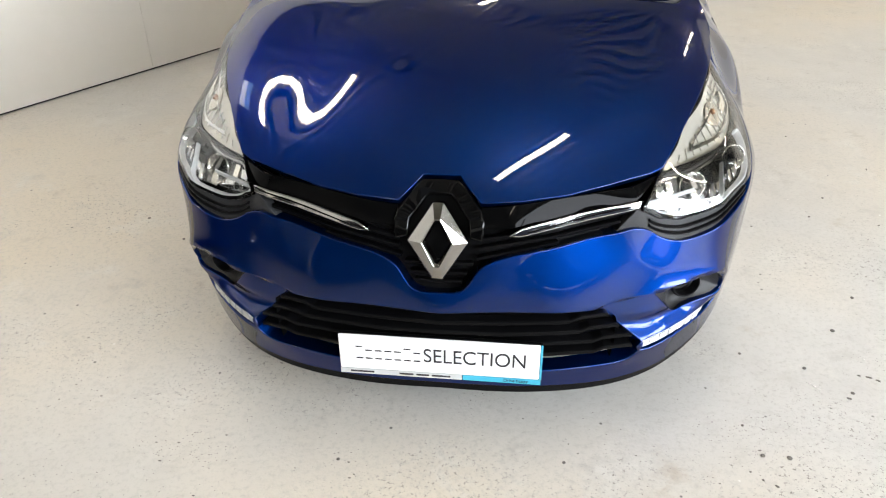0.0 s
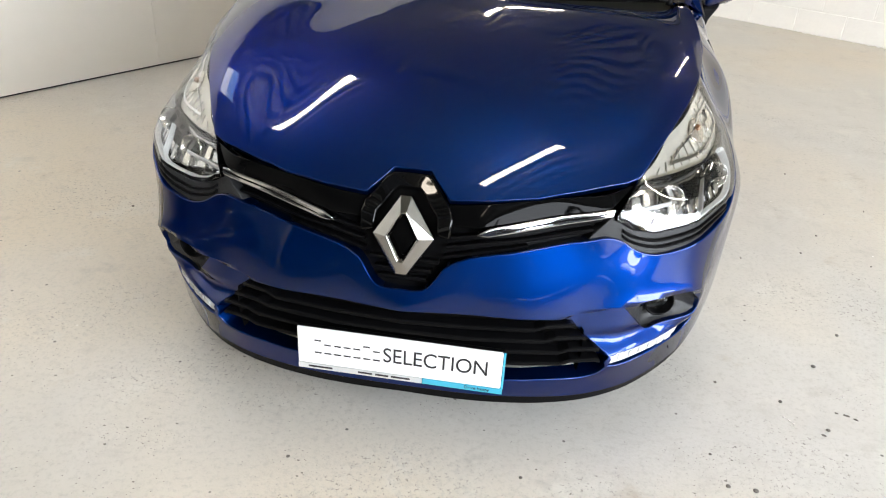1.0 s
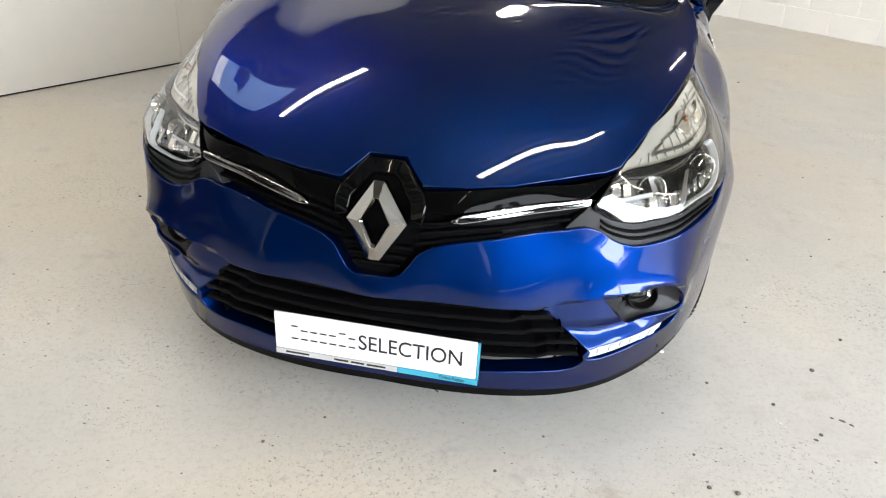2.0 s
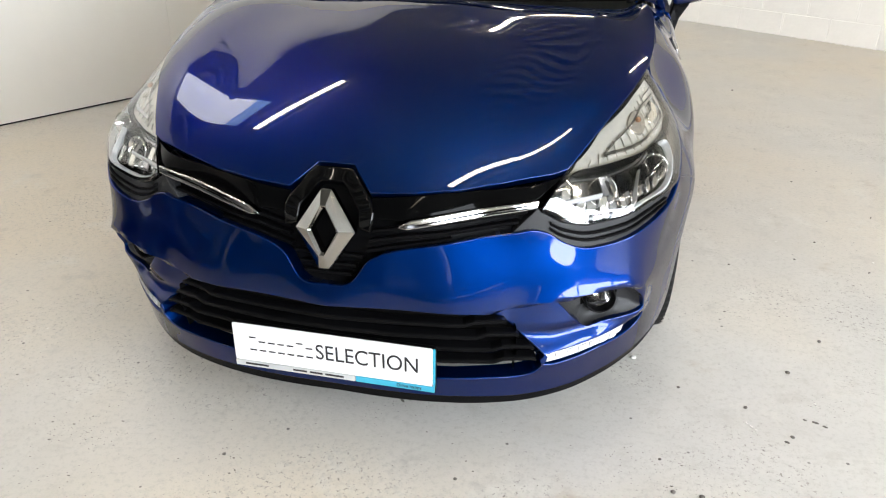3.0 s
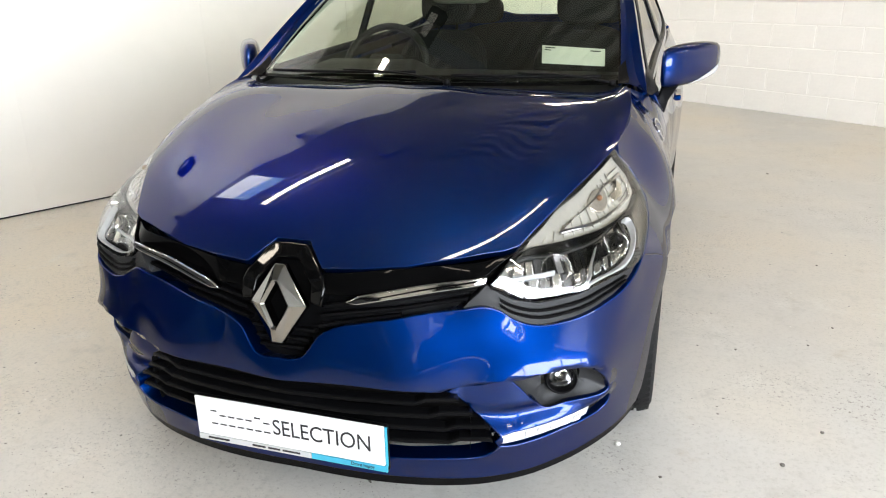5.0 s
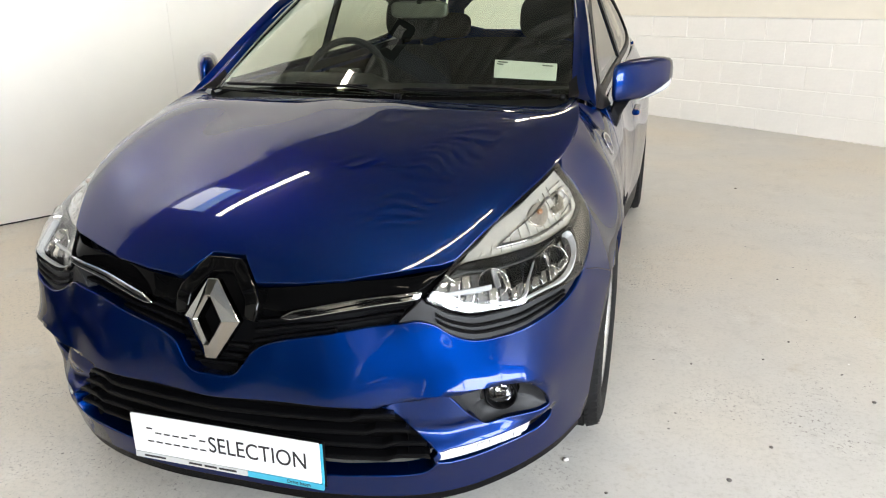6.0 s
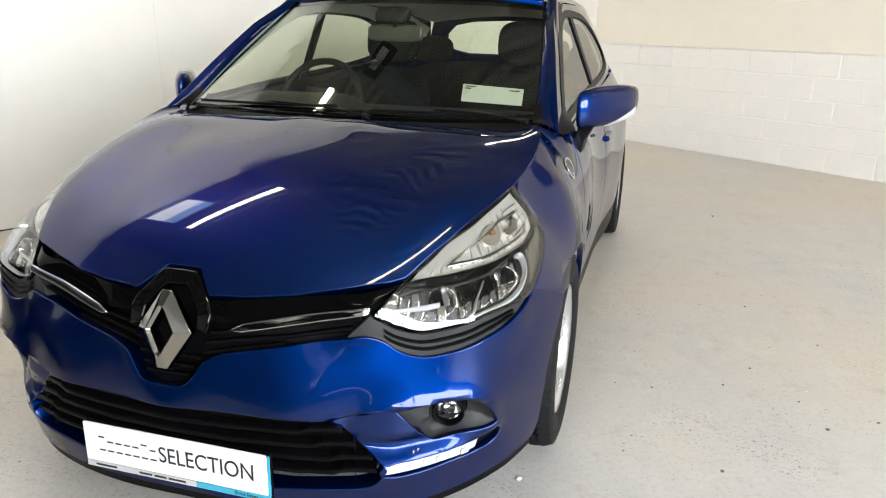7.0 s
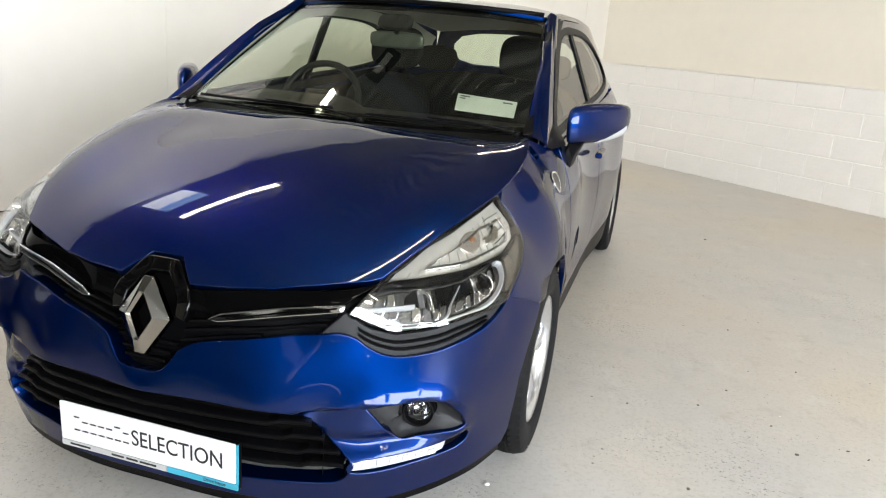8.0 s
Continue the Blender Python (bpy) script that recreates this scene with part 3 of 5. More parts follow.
def sheet_bar(name, line, sheet, lift, high, deep, mat, parent, sx=1, label=""):
    """A slat that follows a sheet: line gives its places on it."""
    uv = np.array(line)
    n = sheet.normal(uv)
    p = sheet.at(uv)
    out = (p - np.array((0, 1.5, 0))) * np.array((1, 1, 0))
    n = np.where((n * out).sum(1)[:, None] < 0, -n, n)
    p = p + n * lift
    up = np.array((0, 0, 1.0))
    rows = [[a - n[i] * deep - up * high * 0.5, a - up * high * 0.5 - n[i] * high * .3, a - up * high * 0.2, a + up * high * 0.3, a + up * high * 0.5 - n[i] * high * .3, a - n[i] * deep + up * high * 0.5] for i, a in enumerate(p)]
    return part(name, loft(rows, closed_u=True, cap=True, sx=sx), mat, parent, label)


for z, end in ((.372, .425), (.333, .455), (.294, .492), (.255, .50)):
    half = [(0, z), (.16, z), (.30, z), (end - .10, z), (end - .075, z + .010), (end - .01, z + .008), (end, z + .004)]
    line = [(-u, v) for u, v in half[:0:-1]] + half
    sheet_bar("intake_slat", line, PLAIN_FACE, -0.012, 0.012, 0.028, BLACK, bumper)
for sx in (1, -1):
    sheet_bar("intake_post", [(.452, .225), (.452, .30), (.450, .355)], PLAIN_FACE, -0.02, 0.012, 0.02, BLACK, bumper, sx)
    # fog lamp pocket: from the outline down to a round lamp
    rows = []
    c, r = (.682, .377), .042
    loop = np.array(fog_line)
    for k, d in ((0, .004), (.15, .020), (.45, .034), (.8, .044), (1, .046)):
        ring = []
        for u, v in loop:
            w = math.atan2(v - c[1], u - c[0])
            q = (1 - k) * np.array((u, v)) + k * np.array((c[0] + r * math.cos(w), c[1] + r * math.sin(w)))
            n = FACE.normal([q])[0]
            n = n if n[1] < 0 else -n
            ring.append(FACE.at([q])[0] - n * d)
        rows.append(ring)
    pocket = part("fog_lamp_pocket", loft(rows, closed_u=True, sx=sx), GREY_BLACK, bumper, "black moulded fog lamp pocket", smooth=True)
    n = FACE.normal([c])[0]
    n = n if n[1] < 0 else -n
    at = FACE.at([c])[0] - n * 0.050
    ax = Vector((0.25, -1, 0.05)).normalized().to_track_quat("X", "Z").to_matrix().to_4x4()
    for nm, prof, mt, lb in (("fog_lamp_ring", [(-.01, .042), (.026, .040), (.029, .037), (.026, .034), (-.004, .032)], BLACK, ""),
                             ("fog_lamp_bowl", [(-.024, .004), (-.022, .014), (-.012, .025), (.002, .0325)], SHADED_CHROME, "bright reflector bowl"),
                             ("fog_lamp_glass", [(.014, .0005), (.0125, .012), (.008, .023), (.002, .0325)], LAMP_GLASS, "clear domed lens")):
        bm = turned(prof, 32)
        bm.transform(Matrix.Diagonal((sx, 1, 1, 1)) @ Matrix.Translation(at) @ ax)
        bmesh.ops.recalc_face_normals(bm, faces=bm.faces[:])
        part(nm, bm, mt, pocket, lb, smooth=True)
    slot = panel("running_light_slot", FACE, drl_line, (), BLACK, bumper, depth=0.01, lift=-0.02, sx=sx)
    lens = [(.519, .258), (.524, .285), (.614, .286), (.708, .289), (.756, .299), (.750, .274), (.712, .265), (.617, .261)]
    panel("running_light", FACE, lens, (), LED_WHITE, slot, depth=0.014, lift=-0.005, sx=sx, label="white daytime running light strip")
    for k in range(6):
        u = .545 + k * .033
        panel("light_cell", FACE, [(u, .266), (u, .281), (u + .020, .282), (u + .020, .267)], (), GREY_STRIP, slot, depth=0.004, lift=-0.002, sx=sx, step=.05, edge=.001)

# grille
HOOD_FRONT = [(.0, .735), (.046, .735), (.060, .722), (.104, .669), (.19, .679), (.29, .687), (.385, .694), (.49, .703), (.575, .709)]
GRILLE = both(GRILLE_EDGE[:10] + [(.505, .652), (.575, .705)] + HOOD_FRONT[::-1][1:])
grille = panel("grille", FACE, GRILLE, (), BLACK, car, depth=0.01, lift=-0.045, label="black front grille")
for sx in (1, -1):
    band = [(.105, .626), (.18, .629), (.30, .645), (.42, .663), (.492, .672), (.535, .692), (.578, .708), (.49, .700), (.385, .691), (.29, .684), (.19, .676), (.108, .667), (.100, .645)]
    panel("grille_band", FACE, band, (), GLOSS_BLACK, grille, depth=0.03, lift=-0.008, sx=sx, label="gloss black upper grille band")
    chrome = [(.176, .612), (.200, .611), (.35, .633), (.492, .657), (.497, .668), (.35, .648), (.205, .625)]
    panel("chrome_strip", FACE, chrome, (), CHROME, grille, depth=0.02, lift=0.004, sx=sx, label="bright chrome grille strip", edge=.004)
    under = [(.215, .6170), (.35, .6390), (.480, .6612), (.480, .6628), (.35, .6408), (.225, .6192)]
    panel("strip_groove", FACE, under, (), GLOSS_BLACK, grille, depth=0.006, lift=0.0055, sx=sx, edge=.001)
    for a, b, z0, z1 in ((.10, .475, .595, .643), (.10, .455, .573, .618), (.095, .30, .549, .583)):
        sheet_bar("grille_slat", [(a + (b - a) * k / 8, z0 + (z1 - z0) * k / 8) for k in range(9)], FACE, -0.018, 0.010, 0.03, BLACK, grille, sx)
    trim = [(.500, .648), (.530, .626), (.558, .609), (.612, .599), (.674, .611), (.756, .627), (.844, .635), (.918, .642)]
    low = [p for p in GRILLE_EDGE if .44 < p[0] < .93]
    panel("lamp_trim", FACE, [(u, v + .002) for u, v in low] + trim[::-1][1:], (), GREY_BLACK, grille, depth=0.03, lift=-0.012, sx=sx, label="ribbed charcoal trim under the headlamp")
    for f in (.3, .62):
        line = [(u, v * (1 - f) + f * np.interp(u, [q[0] for q in low], [q[1] for q in low])) for u, v in trim[1:-1]]
        sheet_bar("trim_rib", [tuple(p) for p in curve_through(line, 3)], FACE, -0.004, 0.008, 0.015, BLACK, grille, sx)
for z, w in ((.535, .085), (.512, .070), (.492, .058)):
    sheet_bar("grille_slat", [(-w, z), (-w / 2, z), (0, z), (w / 2, z), (w, z)], FACE, -0.018, 0.009, 0.03, BLACK, grille)
arch_out = [(.104, .600), (.108, .636), (.101, .658), (.060, .704), (.045, .716), (0, .716)]
arch_in = [(0, .694), (.029, .694), (.041, .686), (.080, .640), (.082, .605)]
arch = [(-u, v) for u, v in arch_in[:0:-1]] + arch_in + arch_out + [(-u, v) for u, v in arch_out[::-1]][1:]
panel("emblem_surround", FACE, arch, (), PIANO_BLACK, grille, depth=0.03, lift=0.000, label="gloss black arch over the emblem", edge=.007)


def emblem():
    """A plain bright lozenge ring with sloping faces."""
    out = [(0.073, 0), (.013, .094), (-.013, .094), (-.073, 0), (-.013, -.094), (.013, -.094)]
    mid = [(0.037, 0), (.0065, .058), (-.0065, .058), (-.037, 0), (-.0065, -.058), (.0065, -.058)]
    inn = [(0.030, 0), (.003, .050), (-.003, .050), (-.030, 0), (-.003, -.050), (.003, -.050)]
    rows = [[(x, .022, z) for x, z in out], [(x, .004, z) for x, z in out], [(x, -.017, z) for x, z in mid], [(x, -.009, z) for x, z in inn], [(x, .022, z) for x, z in inn]]
    bm = loft(rows, closed_u=True)
    bm.transform(Matrix.Translation((0, .018, .597)) @ pose(0, 0, 0, -14, 0, 0))
    return bm


rounded(part("emblem", emblem(), EMBLEM_METAL, grille, "plain bright chrome lozenge emblem"), 0.002)

# bonnet
HOOD_SIDE = [(.53, .218), (.567, .29), (.600, .36), (.632, .435), (.660, .51), (.686, .60), (.702, .67), (.713, .77), (.716, .87), (.709, .96), (.690, 1.045), (.665, 1.073)]
hood_line = [(0, .122), (.046, .122), (.060, .105), (.099, .067), (.12, .069), (.2, .079), (.3, .104), (.4, .146), (.5, .195)] + [tuple(p) for p in curve_through(HOOD_SIDE, 3)] + [(.62, 1.052), (.5, 1.012), (.357, .974), (.18, .943), (0, .930)]
bonnet = panel("bonnet", HOOD, both(hood_line), (), PAINT, car, depth=0.02, label="glossy dark blue bonnet", step=.03)
cowl = [(0, .955), (.18, .965), (.357, .995), (.5, 1.03), (.64, 1.08), (.67, 1.15), (.4, 1.10), (0, 1.05)]
panel("cowl", HOOD, both(cowl), (), BLACK, car, depth=0.01, lift=-0.018, label="black cowl under the windscreen")

# headlamps
LENS = [(.510, .653), (.532, .634), (.558, .617), (.610, .607), (.674, .619), (.756, .635), (.844, .643)] + LAMP_REAR
LENS += [FACE.to_chart(q + np.array((.004, 0, -.003)))[:2] for q in HOOD.at([(.694, .635), (.674, .555), (.648, .478), (.616, .397), (.584, .325), (.550, .256), (.533, .222)])]
lens_line = [tuple(p) for p in curve_through(LENS, 3, True)]
for sx in (1, -1):
    lamp = panel("headlamp", FACE, LENS, (), SMOKE, car, depth=0.005, lift=-0.055, sx=sx, label="clear headlamp with bright reflectors")
    panel("lamp_cover", FACE, lens_line, (), LAMP_GLASS, lamp, depth=0.008, lift=-0.001, sx=sx, label="clear polished cover", edge=.002)
    panel("lamp_rim", FACE, lens_line, [[(.80 + (u - .80) * .972, .725 + (v - .725) * .955) for u, v in lens_line]], GLOSS_BLACK, lamp, depth=0.05, lift=-0.004, sx=sx, edge=.002)
    upper = [(.612, .716), (.70, .726), (.79, .734), (.886, .745), (1.00, .752), (1.10, .772), (1.128, .800), (1.090, .850)] + [(u * .992 + .006, v - .004) for u, v in LENS[15:-1]]
    panel("indicator_bowl", FACE, upper, (), PALE_LAMP, lamp, depth=0.03, lift=-0.020, sx=sx, label="pale silver indicator reflector")
    inner = [(.715, .741), (.79, .746), (.90, .758), (1.045, .770), (1.075, .79), (1.06, .822), (.95, .812), (.85, .786), (.77, .761)]
    panel("bowl_step", FACE, inner, [[(.89 + (u - .89) * .955, .779 + (v - .779) * .90) for u, v in inner]], CHROME, lamp, depth=0.010, lift=-0.013, sx=sx, edge=.002)
    for k in range(11):
        u = .66 + k * .031
        z0, z1 = np.interp(u, [.62, .79, .886, 1.0], [.722, .739, .749, .757]), np.interp(u, [.62, .72, .86, 1.0], [.728, .756, .806, .848])
        sheet_bar("bowl_flute", [(u + .020 * f, z0 + (z1 - z0) * f) for f in (.06, .3, .6, .92)], FACE, -0.0165, 0.0035, 0.004, PALE_LAMP, lamp, sx)
    arrow = [(.94, .777), (1.00, .782), (1.022, .800), (1.012, .810), (.985, .794), (.945, .789)]
    panel("bulb_shade", FACE, arrow, (), SATIN, lamp, depth=0.012, lift=-0.010, sx=sx, edge=.003)
    cavity = [(.845, .785), (.893, .806), (.935, .803), (.915, .780), (.870, .768)]
    panel("bulb_cavity", FACE, [tuple(p) for p in curve_through(cavity, 3, True)], (), BULB_BOX, lamp, depth=0.01, lift=-0.014, sx=sx, edge=.003)
    for k in range(4):
        f = (k + 1) / 5
        line = [(u, (1 - f) * np.interp(u, [.62, .79, .886, 1.0, 1.10], [.720, .738, .749, .757, .78]) + f * np.interp(u, [.62, .72, .86, 1.0, 1.08], [.722, .748, .802, .845, .850])) for u in np.linspace(.98, 1.10 - .01 * k, 5)]
        sheet_bar("bowl_rib", line, FACE, -0.015, 0.004, 0.004, CHROME, lamp, sx)
    divider = [(.585, .700), (.62, .713), (.70, .7215), (.79, .7295), (.886, .7405), (1.00, .748), (1.08, .762)]
    sheet_bar("lamp_divider", [tuple(p) for p in curve_through(divider, 3)], FACE, -0.004, 0.0075, 0.05, GLOSS_BLACK, lamp, sx)
    lower = [(.520, .655), (.552, .626), (.588, .614), (.64, .612), (.714, .628), (.792, .638), (.872, .648), (.93, .667), (.965, .70), (.975, .740), (.886, .733), (.79, .722), (.70, .714), (.625, .706), (.56, .685)]
    panel("main_bowl", FACE, lower, (), SHADED_CHROME, lamp, depth=0.02, lift=-0.050, sx=sx, label="bright chrome main reflector")
    rng = random.Random(7)
    for k in range(15):
        u = .575 + k * .0245
        z0 = np.interp(u, [.56, .62, .73, .88], [.645, .628, .650, .672])
        z1 = np.interp(u, [.56, .625, .70, .79, .886], [.682, .702, .710, .718, .729])
        mid = z0 + (z1 - z0) * rng.uniform(.35, .6)
        for v0, v1 in ((z0, mid), (mid + .003, z1)):
            w = rng.uniform(.010, .020)
            panel("reflector_fin", FACE, [(u, v0), (u + w, v0 + .003), (u + w + .007, v1), (u + .007, v1 - .002)], (), (CHROME, SATIN, GLOSS_BLACK, SHADED_CHROME, SMOKE, CHROME)[rng.randrange(6)], lamp, depth=0.014, lift=-0.022 - rng.uniform(0, .02), sx=sx, step=.05, edge=.003)
    guide = [(.516, .656), (.545, .634), (.585, .618), (.62, .615), (.67, .623), (.739, .638), (.823, .648), (.891, .667), (.940, .698), (.953, .728), (.935, .736)]
    sheet_bar("light_guide", [tuple(p) for p in curve_through(guide, 3)], FACE, -0.006, 0.009, 0.016, LED_WHITE, lamp, sx, "white curved light guide")
    sheet_bar("light_guide", [tuple(p) for p in curve_through([(.520, .658), (.56, .655), (.62, .662), (.66, .670)], 3)], FACE, -0.012, 0.012, 0.014, LED_WHITE, lamp, sx)
    sheet_bar("light_guide", [tuple(p) for p in curve_through([(.700, .632), (.735, .650), (.752, .675), (.785, .705)], 3)], FACE, -0.010, 0.008, 0.014, LED_WHITE, lamp, sx)
    wing = [(.945, .668), (.985, .682), (1.05, .708), (1.11, .738), (1.135, .770), (1.10, .758), (1.02, .742), (.985, .735), (.972, .70)]
    panel("lamp_wing", FACE, wing, (), LAMP_BROWN, lamp, depth=0.02, lift=-0.012, sx=sx)
    for u, v, r in ((.665, .668, .034), (.835, .694, .032)):
        bm = turned([(-.03, .004), (-.026, .5 * r), (-.012, .8 * r), (.006, r), (.0065, r * 1.02), (0, r * 1.02)], 28)
        bm.transform(Matrix.Diagonal((sx, 1, 1, 1)) @ Matrix.Translation(FACE.at([(u, v)])[0] + np.array((-.012, .034, -.006))) @ Vector((0.35, -1, 0.25)).normalized().to_track_quat("X", "Z").to_matrix().to_4x4())
        bmesh.ops.recalc_face_normals(bm, faces=bm.faces[:])
        part("reflector_cup", bm, SATIN, lamp, smooth=True)
    bm = bmesh.new()
    bmesh.ops.create_uvsphere(bm, u_segments=16, v_segments=10, radius=.008)
    bm.transform(Matrix.Diagonal((sx, 1, 1, 1)) @ Matrix.Translation(FACE.at([(.895, .792)])[0] + np.array((-.006, .004, -.010))) @ Matrix.Diagonal((1, 1.6, 1, 1)))
    part("indicator_bulb", bm, AMBER, lamp, "amber bulb", smooth=True)

# number plate
plate = part("plate_holder", box((-.264, -.004, .184), (.266, .012, .313)), BLACK, car, "dealer plate holder with grey and cyan strip")
rounded(plate, .006)
rounded(part("plate", box((-.262, -.010, .203), (.259, -.003, .313)), WHITE_PLATE, plate, "white plate with dark lettering"), .004)
part("strip", box((-.262, -.0085, .186), (.06, -.004, .2015)), GREY_STRIP, plate)
part("cyan_strip", box((.062, -.0085, .186), (.264, -.0038, .2015)), CYAN, plate)
part("cyan_edge", box((.2605, -.0075, .2025), (.2655, -.0038, .311)), CYAN, plate)
front = Matrix.Rotation(radians(90), 4, "X")
plate.location = (0, .014, .004)
words("lettering", "SELECTION", .062, Matrix.Translation((.093, -.0105, .258)) @ front, INK, plate, width=.262)
words("small_lettering", "Drive happy", .013, Matrix.Translation((.20, -.0092, .1945)) @ front, INK, plate)
for k in range(7):
    x, tall = -.217 + k * .0252, (.279 if k in (0, 5) else .268)
    for z in (.238, tall - .0042):
        rounded(part("word_bar", box((x, -.0110, z), (x + .0180, -.0098, z + .0042)), INK, plate), .0006)
for a, b in ((-.235, -.172), (-.105, -.068), (-.060, -.026), (-.019, .030)):
    part("small_word_bar", box((a, -.0095, .1915), (b, -.0082, .1965)), INK, plate)

# flanks
ARCH = lambda y, r, lo, hi, n=24: [(y + r * math.cos(w), .31 + r * math.sin(w)) for w in np.linspace(lo, hi, n)]
for sx in (1, -1):
    lamp_gap = [(q[1], q[2]) for q in FACE.at(LAMP_REAR)]
    hood_gap = [(q[1], q[2] - .004) for q in HOOD.at(WING_TOP)]
    seam_gap = [(q[1] + .003, q[2] + .004) for q in FACE.at(SEAM)]
    fender = seam_gap[:1] + [p for p in ARCH(.85, .345, radians(125), radians(-8))] + [(1.215, .235), (1.235, .50), (1.235, .80), (1.215, .905), (1.10, .948), (1.065, .968)] + hood_gap[::-1] + lamp_gap[::-1] + seam_gap[:0:-1]
    panel("front_wing", FLANK, fender, (), PAINT, car, depth=0.02, sx=sx, label="glossy blue front wing")
    badge_line = [tuple(p) for p in curve_through([(1.018, .846), (1.040, .818), (1.078, .826), (1.092, .862), (1.066, .880), (1.030, .872)], 3, True)]
    badge = panel("side_badge", FLANK, badge_line, [[(1.055 + (u - 1.055) * .86, .850 + (v - .850) * .86) for u, v in badge_line]], CHROME, car, depth=.004, lift=.004, sx=sx, label="small bright wing badge", edge=.002)
    panel("badge_face", FLANK, [(1.055 + (u - 1.055) * .85, .850 + (v - .850) * .85) for u, v in badge_line], (), PAINT, badge, depth=.003, lift=.003, sx=sx, edge=.001)
    front_door = [(1.245, .30), (2.26, .30), (2.27, .60), (2.26, .985), (1.8, .965), (1.4, .948), (1.225, .938), (1.245, .80), (1.245, .50)]
    panel("front_door", FLANK, front_door, (), PAINT, car, depth=0.02, sx=sx)
    rear_door = [(2.27, .30), (3.02, .32), (3.06, .48), (3.17, .62), (3.24, .75), (3.24, 1.03), (2.7, 1.005), (2.27, .985), (2.28, .60)]
    panel("rear_door", FLANK, rear_door, (), PAINT, car, depth=0.02, sx=sx)
    quarter = [(3.03, .32), (3.05, .40)] + ARCH(3.44, .345, radians(160), radians(-10)) + [(3.95, .25), (4.02, .45), (4.02, 1.03), (3.7, 1.06), (3.25, 1.035), (3.25, .75), (3.18, .62), (3.07, .48)]
    panel("rear_quarter", FLANK, quarter[1:], (), PAINT, car, depth=0.02, sx=sx)
    panel("sill", FLANK, [(1.22, .19), (3.05, .19), (3.05, .295), (1.24, .292)], (), BLACK, car, depth=0.03, lift=-.004, sx=sx)
    # cabin side above the belt line
    frame_line = [(1.09, .955), (1.225, .943), (1.4, .953), (1.8, .970), (2.26, .990), (2.7, 1.01), (3.24, 1.04), (3.7, 1.07), (3.85, 1.15), (3.72, 1.29), (3.3, 1.365), (2.6, 1.398), (2.1, 1.398), (1.85, 1.38), (1.60, 1.275), (1.35, 1.125)]
    glass_line = [(1.28, .972), (1.8, .992), (2.26, 1.012), (2.7, 1.032), (3.10, 1.07), (3.22, 1.14), (3.05, 1.25), (2.75, 1.325), (2.3, 1.348), (1.98, 1.335), (1.75, 1.26), (1.50, 1.125)]
    glass_loop = [tuple(p) for p in curve_through(glass_line, 3, True)]
    panel("cabin_side", CABIN, frame_line, [glass_loop], PAINT, car, depth=0.03, sx=sx)
    panel("window_seal", CABIN, glass_loop, [[tuple(np.array((2.2, 1.15)) + (np.array(p) - (2.2, 1.15)) * (.975, .87)) for p in glass_loop]], BLACK, car, depth=0.01, lift=.002, sx=sx)
    panel("front_seal", CABIN, [(1.20, .957), (1.36, 1.077), (1.51, 1.172), (1.70, 1.285), (1.88, 1.370), (2.1, 1.384), (1.98, 1.347), (1.76, 1.270), (1.50, 1.135), (1.295, .987), (1.27, .957)], (), BLACK, car, depth=0.01, lift=.003, sx=sx)
    panel("window_post", CABIN, [(2.20, 1.01), (2.27, 1.01), (2.25, 1.35), (2.18, 1.35)], (), BLACK, car, depth=0.01, lift=.001, sx=sx)
    panel("side_window", CABIN, glass_loop, (), SIDE_GLASS, car, depth=0.002, lift=-.006, sx=sx, step=.08)
    # windscreen pillar
    rails = [curve_through(r, 5) for r in ([(.655, 1.13, .975), (.660, 1.16, .992), (.618, 1.50, 1.188), (.562, 1.86, 1.378)], [(.695, 1.10, .980), (.688, 1.19, 1.02), (.643, 1.51, 1.212), (.578, 1.86, 1.398)],
                                           [(.742, 1.085, .962), (.724, 1.19, .998), (.668, 1.50, 1.19), (.603, 1.86, 1.388)], [(.758, 1.09, .945), (.742, 1.22, .975), (.682, 1.51, 1.16), (.610, 1.87, 1.368)])]
    pts = [curve_through([r[i] for r in rails], 4) for i in range(len(rails[0]))]
    part("pillar", loft(pts, sx=sx), PAINT, car, smooth=True)
    low = [[Vector(rails[0][i]).lerp(Vector(rails[1][i]), f) + Vector((-.004, -.003, .004)) for f in (-.1, .3, .65, 1.0 - .12 * max(0, i - 3))] for i in range(7)]
    part("pillar_corner", loft(low, sx=sx), BLACK, car, "black corner pad at the foot of the pillar", smooth=True)
    rail = [curve_through([(.556 - k, y, z), (.582 - k, y, z + .002), (.603 - k, y, z - .022)], 4) for y, z, k in ((1.85, 1.385, 0), (2.1, 1.402, 0), (2.5, 1.402, .004), (3.0, 1.378, .015), (3.3, 1.35, .03))]
    part("roof_rail", loft(rail, sx=sx), PAINT, car, smooth=True)
panel("windscreen", SCREEN, both([(0, .985), (.35, .985), (.660, .987), (.628, 1.14), (.562, 1.374), (.35, 1.388), (0, 1.393)]), (), GLASS, car, depth=0.003, step=.05, label="clear windscreen mirroring the roof ribs")
panel("screen_edge", SCREEN, both([(0, .980), (.35, .980), (.668, .982), (.636, 1.14), (.568, 1.378), (.35, 1.392), (0, 1.398)]), [both([(0, 1.005), (.35, 1.003), (.656, 1.003), (.627, 1.14), (.560, 1.352), (.35, 1.366), (0, 1.372)])], GLOSS_BLACK, car, depth=0.002, lift=-.005)
